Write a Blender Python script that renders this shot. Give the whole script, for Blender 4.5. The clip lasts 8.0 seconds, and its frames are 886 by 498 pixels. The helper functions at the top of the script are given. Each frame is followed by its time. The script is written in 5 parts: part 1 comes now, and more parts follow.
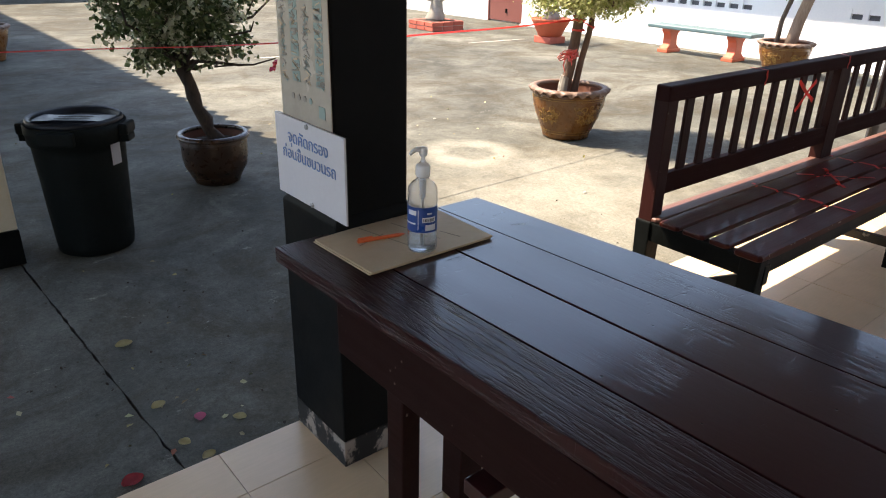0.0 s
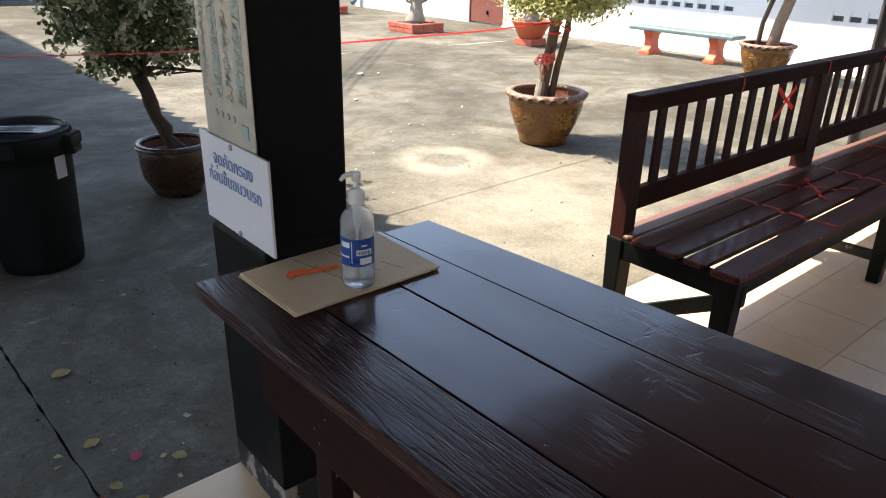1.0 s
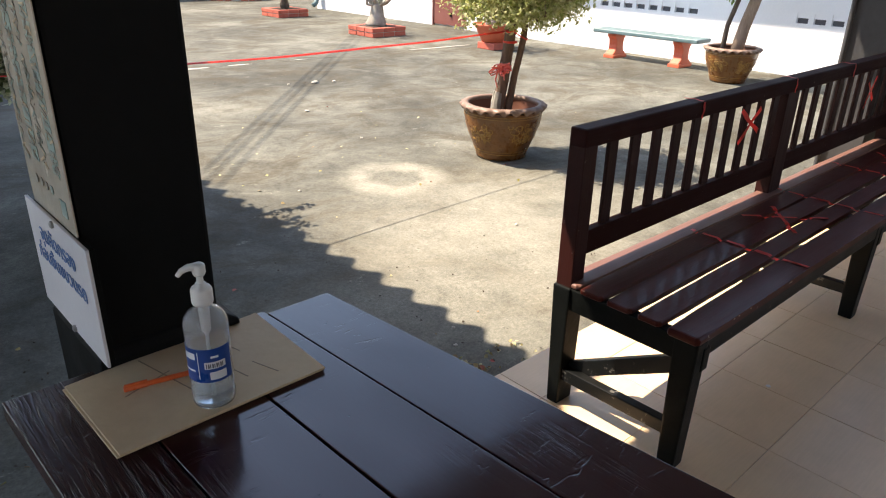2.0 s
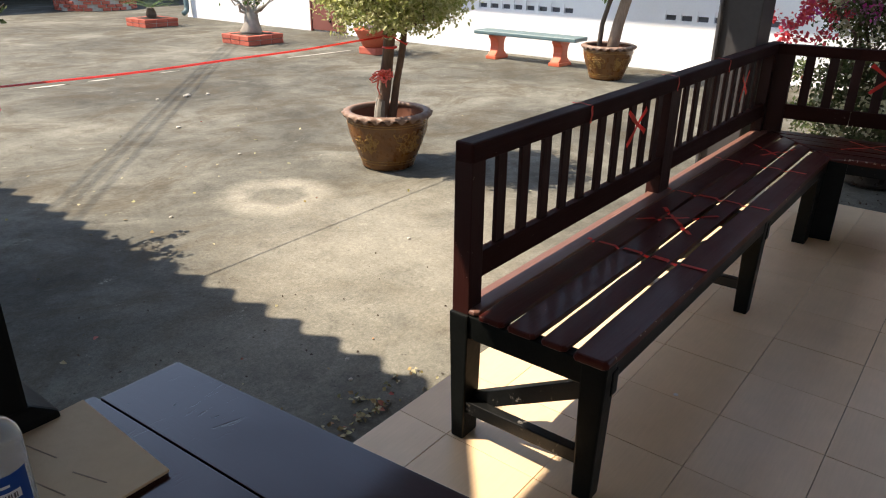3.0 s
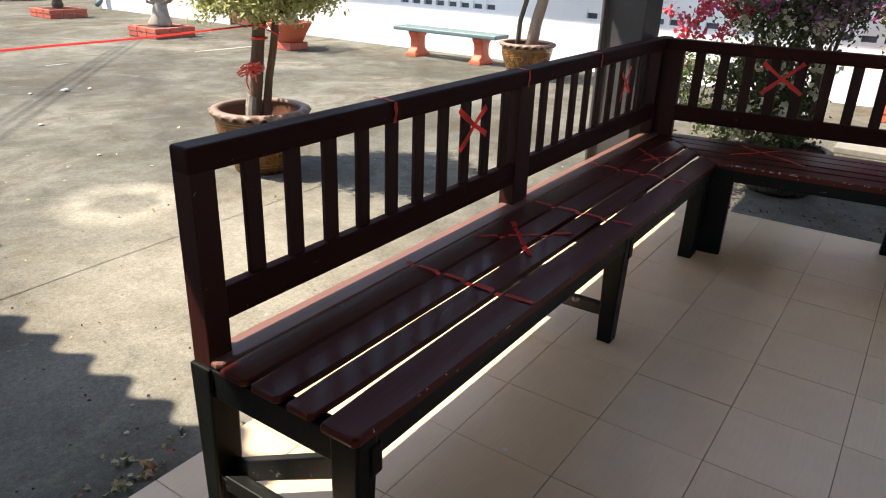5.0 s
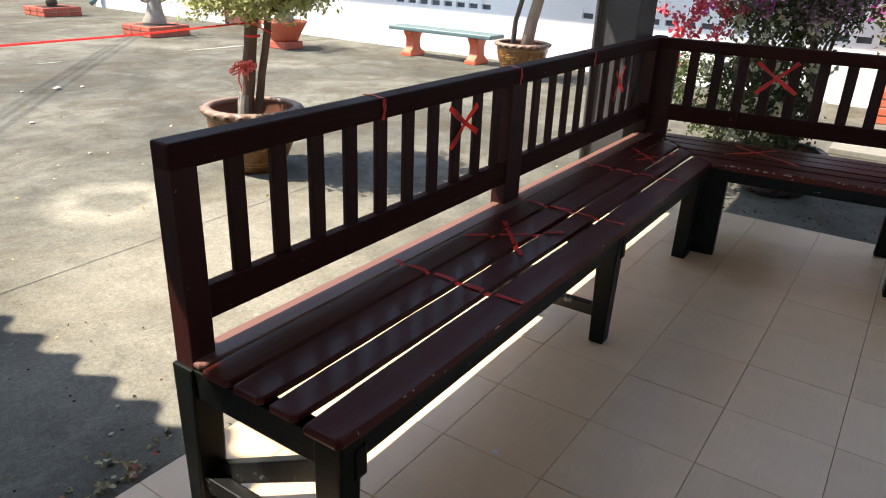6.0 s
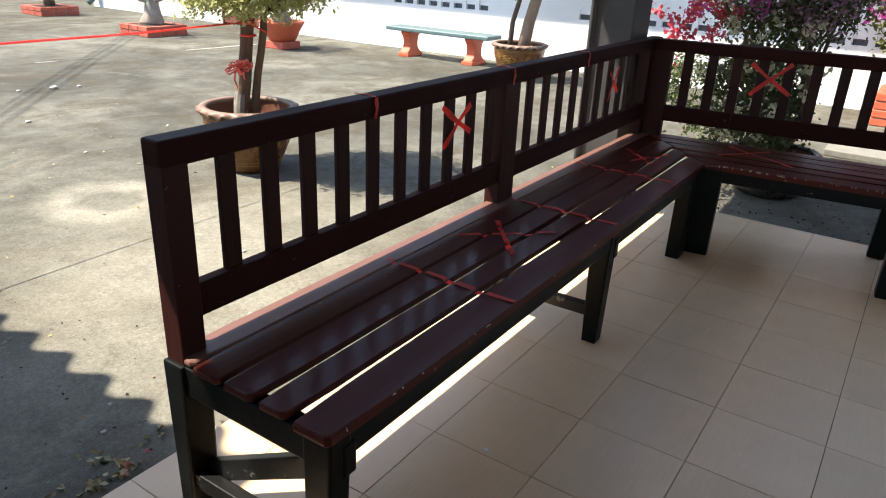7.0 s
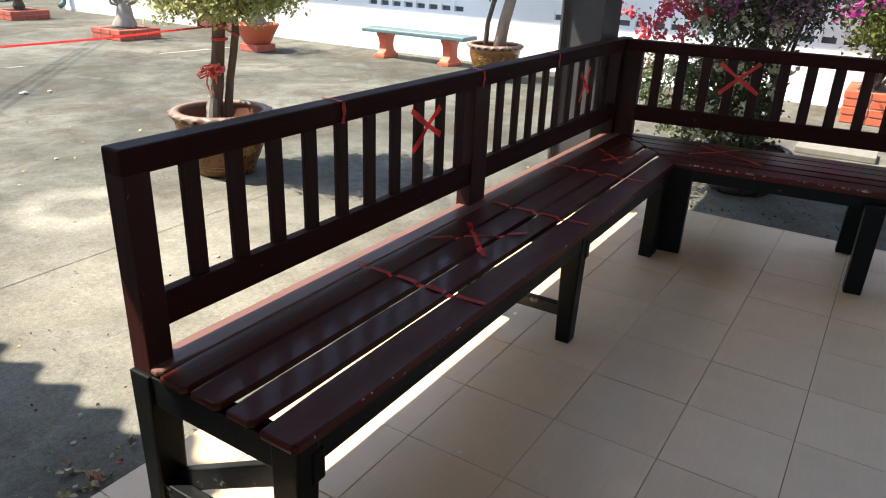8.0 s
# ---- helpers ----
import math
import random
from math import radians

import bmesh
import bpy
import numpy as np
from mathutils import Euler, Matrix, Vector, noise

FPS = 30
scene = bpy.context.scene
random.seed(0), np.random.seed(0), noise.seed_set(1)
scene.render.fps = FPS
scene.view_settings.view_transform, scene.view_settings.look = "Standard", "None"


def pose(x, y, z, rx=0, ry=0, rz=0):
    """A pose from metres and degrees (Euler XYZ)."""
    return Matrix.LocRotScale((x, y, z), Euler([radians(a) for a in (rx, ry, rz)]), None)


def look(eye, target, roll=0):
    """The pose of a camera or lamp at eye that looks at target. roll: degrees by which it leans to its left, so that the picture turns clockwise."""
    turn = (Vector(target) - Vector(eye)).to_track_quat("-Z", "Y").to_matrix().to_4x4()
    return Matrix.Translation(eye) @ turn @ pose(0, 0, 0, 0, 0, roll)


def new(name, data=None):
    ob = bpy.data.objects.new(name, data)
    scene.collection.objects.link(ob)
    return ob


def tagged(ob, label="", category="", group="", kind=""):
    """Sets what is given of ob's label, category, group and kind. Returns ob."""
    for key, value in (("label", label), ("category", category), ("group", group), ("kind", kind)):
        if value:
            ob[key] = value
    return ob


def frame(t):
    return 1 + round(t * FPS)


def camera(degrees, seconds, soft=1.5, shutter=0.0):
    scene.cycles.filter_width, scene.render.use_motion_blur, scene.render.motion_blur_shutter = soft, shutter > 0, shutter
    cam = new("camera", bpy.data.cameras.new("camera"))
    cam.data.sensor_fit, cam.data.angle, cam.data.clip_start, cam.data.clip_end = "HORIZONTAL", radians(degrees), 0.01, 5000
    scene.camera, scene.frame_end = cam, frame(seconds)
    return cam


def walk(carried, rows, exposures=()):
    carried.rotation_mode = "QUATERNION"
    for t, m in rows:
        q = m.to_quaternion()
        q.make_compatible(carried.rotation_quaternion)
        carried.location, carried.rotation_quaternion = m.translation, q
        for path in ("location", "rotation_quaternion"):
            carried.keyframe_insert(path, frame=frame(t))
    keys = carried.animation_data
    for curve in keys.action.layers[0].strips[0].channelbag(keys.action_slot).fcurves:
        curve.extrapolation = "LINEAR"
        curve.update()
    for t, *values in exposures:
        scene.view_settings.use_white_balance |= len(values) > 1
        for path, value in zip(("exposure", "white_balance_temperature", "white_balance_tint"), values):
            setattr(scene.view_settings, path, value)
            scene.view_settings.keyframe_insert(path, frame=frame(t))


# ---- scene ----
cam = camera(64.3, 8.0, soft=1.1)
PATH = [
    (0, (0.189, 0.146, 1.462), (1.358, 1.557, 0.66), 1.4),
    (0.5, (0.246, 0.168, 1.461), (1.422, 1.573, 0.661), 1.5),
    (1, (0.393, 0.227, 1.46), (1.59, 1.616, 0.662), 1.4),
    (1.2, (0.493, 0.271, 1.469), (1.697, 1.652, 0.669), 1.3),
    (2.3, (0.822, 0.449, 1.5), (2.122, 1.744, 0.708), 1.3),
    (2.5, (0.862, 0.488, 1.491), (2.21, 1.738, 0.703), 1.2),
    (3, (0.955, 0.532, 1.483), (2.403, 1.666, 0.698), 0.7),
    (3.5, (1.123, 0.448, 1.464), (2.618, 1.521, 0.681), 0.8),
    (4, (1.278, 0.324, 1.447), (2.795, 1.366, 0.664), 1.4),
    (4.5, (1.47, 0.349, 1.417), (2.999, 1.375, 0.637), 1.9),
    (5, (1.622, 0.397, 1.388), (3.149, 1.424, 0.606), 2.1),
    (5.2, (1.648, 0.385, 1.398), (3.182, 1.404, 0.618), 2.1),
    (6.3, (1.655, 0.396, 1.368), (3.188, 1.417, 0.588), 2.5),
    (6.5, (1.653, 0.39, 1.369), (3.186, 1.411, 0.59), 2.6),
    (7, (1.658, 0.374, 1.371), (3.196, 1.389, 0.593), 2.6),
    (7.5, (1.668, 0.349, 1.389), (3.211, 1.355, 0.61), 2.2),
    (8, (1.677, 0.347, 1.381), (3.245, 1.319, 0.606), 2.3),
]
# stops and white balance along the walk
EXPOSURES = [(0.0, 1.93, 7850, 14), (1.0, 1.98, 7800, 14), (2.5, 1.58, 7800, 13), (3.5, 1.27, 7850, 14), (4.5, 1.58, 7750, 13), (5.2, 1.68, 7600, 12), (8.0, 1.73, 7250, 9)]
walk(cam, [(t, look(eye, target, roll)) for t, eye, target, roll in PATH], EXPOSURES)

# ---- world, sun, exposure ----
SUN = Vector((-0.38, 0.52, 1.0)).normalized()
world = bpy.data.worlds.new("world")
scene.world = world
world.use_nodes = True
wn = world.node_tree.nodes
sky = wn.new("ShaderNodeTexSky")
sky.sky_type = "NISHITA"
sky.sun_disc = False
sky.sun_elevation = math.asin(SUN.z)
sky.air_density, sky.dust_density, sky.ozone_density = 1.0, 0.6, 1.2
sky.sun_rotation = math.atan2(SUN.x, SUN.y)
world.node_tree.links.new(sky.outputs[0], wn["Background"].inputs[0])
wn["Background"].inputs[1].default_value = 0.15
sun_data = bpy.data.lights.new("sun", "SUN")
sun_data.energy, sun_data.angle, sun_data.color = 3.9, radians(0.5), (1.0, 0.955, 0.88)
sun = new("sun", sun_data)
sun.matrix_world = look(SUN * 30, (0, 0, 0))


# ---- materials ----
def mat(name, base, rough=0.6, metal=0.0, spec=0.5):
    m = bpy.data.materials.new(name)
    m.use_nodes = True
    b = m.node_tree.nodes["Principled BSDF"]
    b.inputs["Base Color"].default_value = (*base, 1)
    b.inputs["Roughness"].default_value = rough
    b.inputs["Metallic"].default_value = metal
    b.inputs["Specular IOR Level"].default_value = spec
    return m, m.node_tree, b


def coords(nt, scale=(1, 1, 1), kind="Object"):
    c = nt.nodes.new("ShaderNodeTexCoord")
    mp = nt.nodes.new("ShaderNodeMapping")
    mp.inputs["Scale"].default_value = scale
    nt.links.new(c.outputs[kind], mp.inputs["Vector"])
    return mp.outputs[0]


def noise_tex(nt, vec, scale, detail=4, rough=0.55, distort=0.0):
    n = nt.nodes.new("ShaderNodeTexNoise")
    n.inputs["Scale"].default_value, n.inputs["Detail"].default_value = scale, detail
    n.inputs["Roughness"].default_value, n.inputs["Distortion"].default_value = rough, distort
    nt.links.new(vec, n.inputs["Vector"])
    return n.outputs["Fac"]


def ramp(nt, fac, stops):
    r = nt.nodes.new("ShaderNodeValToRGB")
    e = r.color_ramp.elements
    while len(e) < len(stops):
        e.new(0.5)
    for k, (p, c) in zip(e, stops):
        k.position = p
        k.color = (*c, 1) if not isinstance(c, (int, float)) else (c, c, c, 1)
    nt.links.new(fac, r.inputs[0])
    return r.outputs[0]


def mix(nt, fac, a, b, how="MIX"):
    n = nt.nodes.new("ShaderNodeMix")
    n.data_type, n.blend_type = "RGBA", how
    for sock, v in ((n.inputs[0], fac), (n.inputs[6], a), (n.inputs[7], b)):
        if isinstance(v, (int, float)):
            sock.default_value = v
        elif isinstance(v, tuple):
            sock.default_value = (*v, 1)
        else:
            nt.links.new(v, sock)
    return n.outputs[2]


def bump(nt, b, height, strength=0.3, dist=0.01):
    n = nt.nodes.new("ShaderNodeBump")
    n.inputs["Strength"].default_value, n.inputs["Distance"].default_value = strength, dist
    nt.links.new(height, n.inputs["Height"])
    nt.links.new(n.outputs[0], b.inputs["Normal"])


def mottled(name, c0, c1, scale=6.0, rough=0.6, bump_s=0.15, fine=60.0, metal=0.0, spec=0.5, stretch=(1, 1, 1)):
    """Two-scale mottle between two colours with fine relief."""
    m, nt, b = mat(name, c0, rough, metal, spec)
    v = coords(nt, stretch)
    big = noise_tex(nt, v, scale, 5)
    small = noise_tex(nt, v, fine, 3)
    both = mix(nt, 0.35, big, small)
    col = ramp(nt, both, [(0.32, c0), (0.68, c1)])
    nt.links.new(col, b.inputs["Base Color"])
    r = ramp(nt, big, [(0.3, max(rough - 0.12, 0.03)), (0.7, min(rough + 0.12, 1.0))])
    nt.links.new(r, b.inputs["Roughness"])
    bump(nt, b, small, bump_s, 0.004)
    return m


def painted_wood(name, c0, c1, axis, rough=0.3, grain=0.5, coat=0.0, spec=0.5):
    """Painted boards: grain relief along one axis, per-board tint, scuffs."""
    m, nt, b = mat(name, c0, rough, 0, spec)
    st = [28.0, 28.0, 28.0]
    st[axis] = 1.6
    v = coords(nt, tuple(st))
    g = noise_tex(nt, v, 1.0, 5, 0.65, 0.6)
    w = noise_tex(nt, coords(nt), 5.0, 5)
    st2 = [150.0, 150.0, 150.0]
    st2[axis] = 4.0
    f = noise_tex(nt, coords(nt, tuple(st2)), 1.0, 2)
    info = nt.nodes.new("ShaderNodeObjectInfo")
    tint = mix(nt, info.outputs["Random"], c0, c1)
    worn = ramp(nt, mix(nt, 0.5, w, f), [(0.60, 0.0), (0.74, 0.5)])
    col = mix(nt, worn, tint, tuple(min(1, x * 1.9 + 0.012) for x in c1))
    nick = ramp(nt, noise_tex(nt, coords(nt), 48.0, 3, 0.6), [(0.715, 0.0), (0.735, 0.75)])
    col = mix(nt, nick, col, (0.20, 0.16, 0.14))
    nt.links.new(col, b.inputs["Base Color"])
    r = ramp(nt, mix(nt, 0.5, w, g), [(0.3, max(0.05, rough - 0.1)), (0.7, rough + 0.16)])
    nt.links.new(r, b.inputs["Roughness"])
    h = mix(nt, 0.35, g, f)
    bump(nt, b, h, grain, 0.006)
    if coat:
        b.inputs["Coat Weight"].default_value, b.inputs["Coat Roughness"].default_value = coat, 0.10
        cb = nt.nodes.new("ShaderNodeBump")
        cb.inputs["Strength"].default_value, cb.inputs["Distance"].default_value = grain * 0.6, 0.004
        nt.links.new(h, cb.inputs["Height"])
        nt.links.new(cb.outputs[0], b.inputs["Coat Normal"])
    return m


def table_paint(name, c0, c1, open_grain):
    """Thick glossy paint over planks; open grain shows as sharp furrows along y."""
    m, nt, b = mat(name, c0, 0.34, 0, 0.1)
    info = nt.nodes.new("ShaderNodeObjectInfo")
    col = mix(nt, info.outputs["Random"], c0, c1)
    pits = ramp(nt, noise_tex(nt, coords(nt), 42.0, 3, 0.6), [(0.725, 0.0), (0.745, 0.8)])
    col = mix(nt, pits, col, (0.006, 0.003, 0.003))
    nt.links.new(col, b.inputs["Base Color"])
    furrow = noise_tex(nt, coords(nt, (88.0, 5.5, 88.0)), 1.0, 4, 0.6, 1.3)
    furrow = ramp(nt, furrow, [(0.36, 0.0), (0.50, 0.85), (0.70, 1.0)])
    patch = noise_tex(nt, coords(nt, (1.0, 0.7, 1.0)), 3.1, 3, 0.55)
    patch = ramp(nt, patch, [(0.30, 0.12), (0.46, 1.0)] if open_grain else [(0.56, 0.03), (0.70, 0.55)])
    h = mix(nt, patch, (1.0, 1.0, 1.0), furrow)
    scar = noise_tex(nt, coords(nt, (10.0, 46.0, 1.0)), 1.0, 3, 0.6, 1.4)
    scar = ramp(nt, scar, [(0.30, 0.0), (0.40, 1.0)])
    where = ramp(nt, noise_tex(nt, coords(nt), 3.6, 2), [(0.52, 0.0), (0.62, 0.5)])
    h = mix(nt, where, h, mix(nt, 1.0, h, scar, "MULTIPLY"))
    h = mix(nt, 0.35, h, noise_tex(nt, coords(nt, (11.0, 3.0, 11.0)), 1.0, 5, 0.6))
    h = mix(nt, pits, h, (0.0, 0.0, 0.0))
    bump(nt, b, h, 0.6, 0.004 if open_grain else 0.003)
    nt.links.new(ramp(nt, noise_tex(nt, coords(nt), 5.0, 5), [(0.3, 0.05), (0.7, 0.20)]), b.inputs["Coat Roughness"])
    rubbed = noise_tex(nt, coords(nt, (1.6, 0.8, 1.0)), 4.5, 5, 0.6)
    nt.links.new(ramp(nt, rubbed, [(0.30, 0.14), (0.60, 0.55)] if open_grain else [(0.28, 0.70), (0.62, 1.0)]), b.inputs["Coat Weight"])
    b.inputs["Coat IOR"].default_value = 1.5
    cb = nt.nodes.new("ShaderNodeBump")
    cb.inputs["Strength"].default_value, cb.inputs["Distance"].default_value = 0.6, 0.0035 if open_grain else 0.0022
    nt.links.new(h, cb.inputs["Height"])
    nt.links.new(cb.outputs[0], b.inputs["Coat Normal"])
    return m


def worn_black(name):
    """Black paint rubbed through to pale wood along its upper edges in patches."""
    m, nt, b = mat(name, (0.004, 0.0045, 0.0045), 0.42, 0, 0.3)
    n = noise_tex(nt, coords(nt, (1.0, 1.0, 1.0)), 16.0, 6, 0.7)
    rub = ramp(nt, n, [(0.60, 0.0), (0.66, 1.0)])
    nt.links.new(mix(nt, rub, (0.004, 0.0045, 0.0045), (0.16, 0.15, 0.135)), b.inputs["Base Color"])
    bump(nt, b, noise_tex(nt, coords(nt), 70.0, 3), 0.2, 0.003)
    return m


def leafy(name, stops, rough=0.5, translucent=0.35):
    """Leaves: a colour per leaf, some light let through."""
    m, nt, b = mat(name, stops[0][1], rough, 0, 0.4)
    geo = nt.nodes.new("ShaderNodeNewGeometry")
    col = ramp(nt, geo.outputs["Random Per Island"], stops)
    v = noise_tex(nt, coords(nt), 40.0, 2)
    col = mix(nt, 0.35, col, ramp(nt, v, [(0.3, 0.35), (0.7, 1.0)]), "MULTIPLY")
    nt.links.new(col, b.inputs["Base Color"])
    tr = nt.nodes.new("ShaderNodeBsdfTranslucent")
    nt.links.new(col, tr.inputs[0])
    ms = nt.nodes.new("ShaderNodeMixShader")
    ms.inputs[0].default_value = translucent
    out = nt.nodes["Material Output"]
    nt.links.new(b.outputs[0], ms.inputs[1])
    nt.links.new(tr.outputs[0], ms.inputs[2])
    nt.links.new(ms.outputs[0], out.inputs[0])
    return m


def concrete_mat(name, dark, mid, pale, ring=None):
    m, nt, b = mat(name, mid, 0.9, 0, 0.25)
    v = coords(nt)
    big = noise_tex(nt, v, 0.42, 7, 0.68, 0.5)
    med = noise_tex(nt, coords(nt, (1.25, 1.0, 1.0)), 3.1, 12, 0.80, 0.15)
    blot = noise_tex(nt, v, 1.35, 9, 0.74, 0.6)
    fine = noise_tex(nt, v, 55.0, 6, 0.8)
    grit = noise_tex(nt, v, 170.0, 3, 0.6)
    c = ramp(nt, big, [(0.36, dark), (0.50, mid), (0.64, pale)])
    c = mix(nt, 0.95, c, ramp(nt, med, [(0.30, 0.60), (0.46, 0.90), (0.60, 1.08), (0.75, 1.38)]), "MULTIPLY")
    c = mix(nt, 0.7, c, ramp(nt, blot, [(0.33, 0.40), (0.45, 0.88), (0.60, 1.06), (0.68, 1.40)]), "MULTIPLY")
    stain = noise_tex(nt, coords(nt, (1.0, 1.3, 1.0)), 1.1, 10, 0.76, 0.9)
    c = mix(nt, ramp(nt, stain, [(0.47, 0.0), (0.60, 0.62)]), c, (dark[0] * 0.84, dark[1] * 0.66, dark[2] * 0.46))
    c = mix(nt, ramp(nt, stain, [(0.34, 0.45), (0.43, 0.0)]), c, tuple(1.05 * x for x in pale))
    for (rx, ry, rad, wid, amount) in ring or ():
        d = nt.nodes.new("ShaderNodeVectorMath")
        d.operation = "DISTANCE"
        wob = nt.nodes.new("ShaderNodeVectorMath")
        wob.operation = "MULTIPLY_ADD"
        wn_ = nt.nodes.new("ShaderNodeTexNoise")
        wn_.inputs["Scale"].default_value, wn_.inputs["Detail"].default_value = 4.0, 5.0
        nt.links.new(v, wn_.inputs["Vector"])
        nt.links.new(wn_.outputs["Color"], wob.inputs[0])
        wob.inputs[1].default_value = (0.22, 0.22, 0.0)
        nt.links.new(v, wob.inputs[2])
        nt.links.new(wob.outputs[0], d.inputs[0])
        d.inputs[1].default_value = (rx + 0.11, ry + 0.11, -0.12)
        far_ = rad + wid
        third = nt.nodes.new("ShaderNodeMath")
        third.operation = "DIVIDE"
        third.inputs[1].default_value = 3.0
        nt.links.new(d.outputs["Value"], third.inputs[0])
        f = ramp(nt, third.outputs[0], [(max(0, rad - wid) / 3, 0.15 * amount), ((rad - 0.4 * wid) / 3, amount), (rad / 3, amount * 0.8), (far_ / 3, 0.0)])
        f = mix(nt, 0.6, f, ramp(nt, med, [(0.38, 0.15), (0.60, 1.0)]), "MULTIPLY")
        c = mix(nt, f, c, (pale[0] * 1.52, pale[1] * 1.48, pale[2] * 1.46))
    chips = ramp(nt, noise_tex(nt, coords(nt, (1, 1.8, 1)), 4.2, 12, 0.84), [(0.60, 0.0), (0.64, 0.75)])
    c = mix(nt, chips, c, tuple(min(0.8, x * 1.6) for x in pale))
    spots = ramp(nt, noise_tex(nt, v, 17.0, 4, 0.65), [(0.66, 0.0), (0.72, 0.55)])
    c = mix(nt, spots, c, tuple(0.5 * x for x in dark))
    c = mix(nt, 0.6, c, ramp(nt, fine, [(0.35, 0.58), (0.65, 1.28)]), "MULTIPLY")
    c = mix(nt, 0.5, c, ramp(nt, grit, [(0.30, 0.55), (0.50, 1.0), (0.70, 1.35)]), "MULTIPLY")
    nt.links.new(c, b.inputs["Base Color"])
    bump(nt, b, mix(nt, 0.35, fine, med), 0.6, 0.007)
    return m


M_YARD = concrete_mat("weathered_concrete", (0.071, 0.070, 0.059), (0.116, 0.1145, 0.097), (0.185, 0.181, 0.152), [(3.90, 4.33, 0.31, 0.15, 1.0), (3.40, 2.85, 0.5, 0.5, 0.60), (3.40, 2.85, 0.0, 1.5, 0.45), (4.3, 3.2, 0.5, 0.6, 0.5), (3.7, 3.6, 0.4, 0.6, 0.4), (2.2, 2.62, 0.25, 0.5, 0.5)])
M_GROUND = mottled("packed_ground", (0.05, 0.047, 0.042), (0.10, 0.095, 0.085), 3.0, 0.95)
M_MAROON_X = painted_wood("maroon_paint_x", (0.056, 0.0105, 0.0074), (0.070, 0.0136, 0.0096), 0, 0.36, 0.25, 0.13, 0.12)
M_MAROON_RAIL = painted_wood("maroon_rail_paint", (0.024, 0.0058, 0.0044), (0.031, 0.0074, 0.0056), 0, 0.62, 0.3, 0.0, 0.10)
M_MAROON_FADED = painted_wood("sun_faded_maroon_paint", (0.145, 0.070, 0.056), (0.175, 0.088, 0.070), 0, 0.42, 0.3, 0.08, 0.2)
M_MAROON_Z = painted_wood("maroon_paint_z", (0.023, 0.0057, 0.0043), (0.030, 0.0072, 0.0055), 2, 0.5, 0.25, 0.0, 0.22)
M_TABLE = table_paint("maroon_tabletop", (0.026, 0.0052, 0.0058), (0.034, 0.0070, 0.0074), False)
M_TABLE_WORN = table_paint("maroon_tabletop_open_grain", (0.022, 0.0046, 0.0054), (0.028, 0.0058, 0.0064), True)
# table maroon darkened: the weaker light below the top is in this colour
M_TABLE_SHADE = painted_wood("shaded_maroon_table_base", (0.013, 0.0028, 0.0025), (0.017, 0.0036, 0.0031), 1, 0.55, 0.2, 0.0, 0.12)
M_BLACK = mottled("black_gloss_paint", (0.003, 0.0036, 0.0034), (0.0065, 0.0075, 0.007), 9, 0.40, 0.2, spec=0.11)
M_WORNBLACK = worn_black("chipped_black_paint")
M_BLACK_X = painted_wood("black_paint_x", (0.0025, 0.0029, 0.0028), (0.0038, 0.0043, 0.0042), 0, 0.42, 0.3, 0.0, 0.16)
M_COLUMN = mottled("black_column_paint", (0.003, 0.0034, 0.0038), (0.006, 0.0066, 0.007), 4, 0.62, 0.2, 30, spec=0.14)
M_GREYCOL = mottled("grey_column_paint", (0.042, 0.042, 0.046), (0.062, 0.062, 0.066), 4, 0.45, 0.2, 30, spec=0.3)
M_PLASTER = mottled("white_wall_paint", (0.74, 0.75, 0.76), (0.82, 0.82, 0.82), 1.5, 0.8, 0.12, 35)
M_CREAM = mottled("cream_paint", (0.55, 0.47, 0.33), (0.62, 0.54, 0.39), 2, 0.7, 0.1)
M_DIM = mottled("aged_plaster", (0.22, 0.20, 0.18), (0.30, 0.28, 0.25), 2, 0.85, 0.1)
M_CEIL = mottled("ceiling_boards", (0.15, 0.105, 0.075), (0.21, 0.15, 0.11), 2, 0.8, 0.1)
M_ROOF = mottled("roof_sheet", (0.16, 0.15, 0.145), (0.24, 0.23, 0.22), 2, 0.8, 0.1)
M_DOOR = mottled("dull_maroon_door", (0.17, 0.055, 0.045), (0.21, 0.075, 0.06), 3, 0.5, 0.1)
M_DARK = mottled("dark_hollow", (0.09, 0.09, 0.10), (0.13, 0.13, 0.14), 5, 0.9, 0.1)
M_GROUT = mottled("tile_grout", (0.07, 0.058, 0.048), (0.11, 0.095, 0.08), 20, 0.95, 0.2)
M_ORANGE = mottled("orange_red_paint", (0.50, 0.095, 0.045), (0.62, 0.14, 0.07), 6, 0.6, 0.3)
M_BRICKRED = mottled("red_painted_brick", (0.40, 0.085, 0.055), (0.52, 0.13, 0.085), 9, 0.75, 0.5)
M_GREENSEAT = mottled("blue_green_terrazzo", (0.075, 0.13, 0.14), (0.12, 0.19, 0.20), 14, 0.45, 0.2)
M_SOIL = mottled("dry_soil", (0.025, 0.017, 0.012), (0.07, 0.048, 0.034), 25, 0.95, 0.8)
M_BARK = mottled("rough_bark", (0.06, 0.042, 0.031), (0.15, 0.108, 0.082), 14, 0.9, 0.8, 70, stretch=(1, 1, 0.25))
M_BARKDARK = mottled("dark_knotted_bark", (0.018, 0.012, 0.009), (0.075, 0.052, 0.038), 22, 0.95, 1.0, 90, stretch=(1, 1, 0.3))
M_BOW = mottled("faded_red_ribbon", (0.82, 0.13, 0.11), (0.88, 0.24, 0.20), 20, 0.45, 0.2)
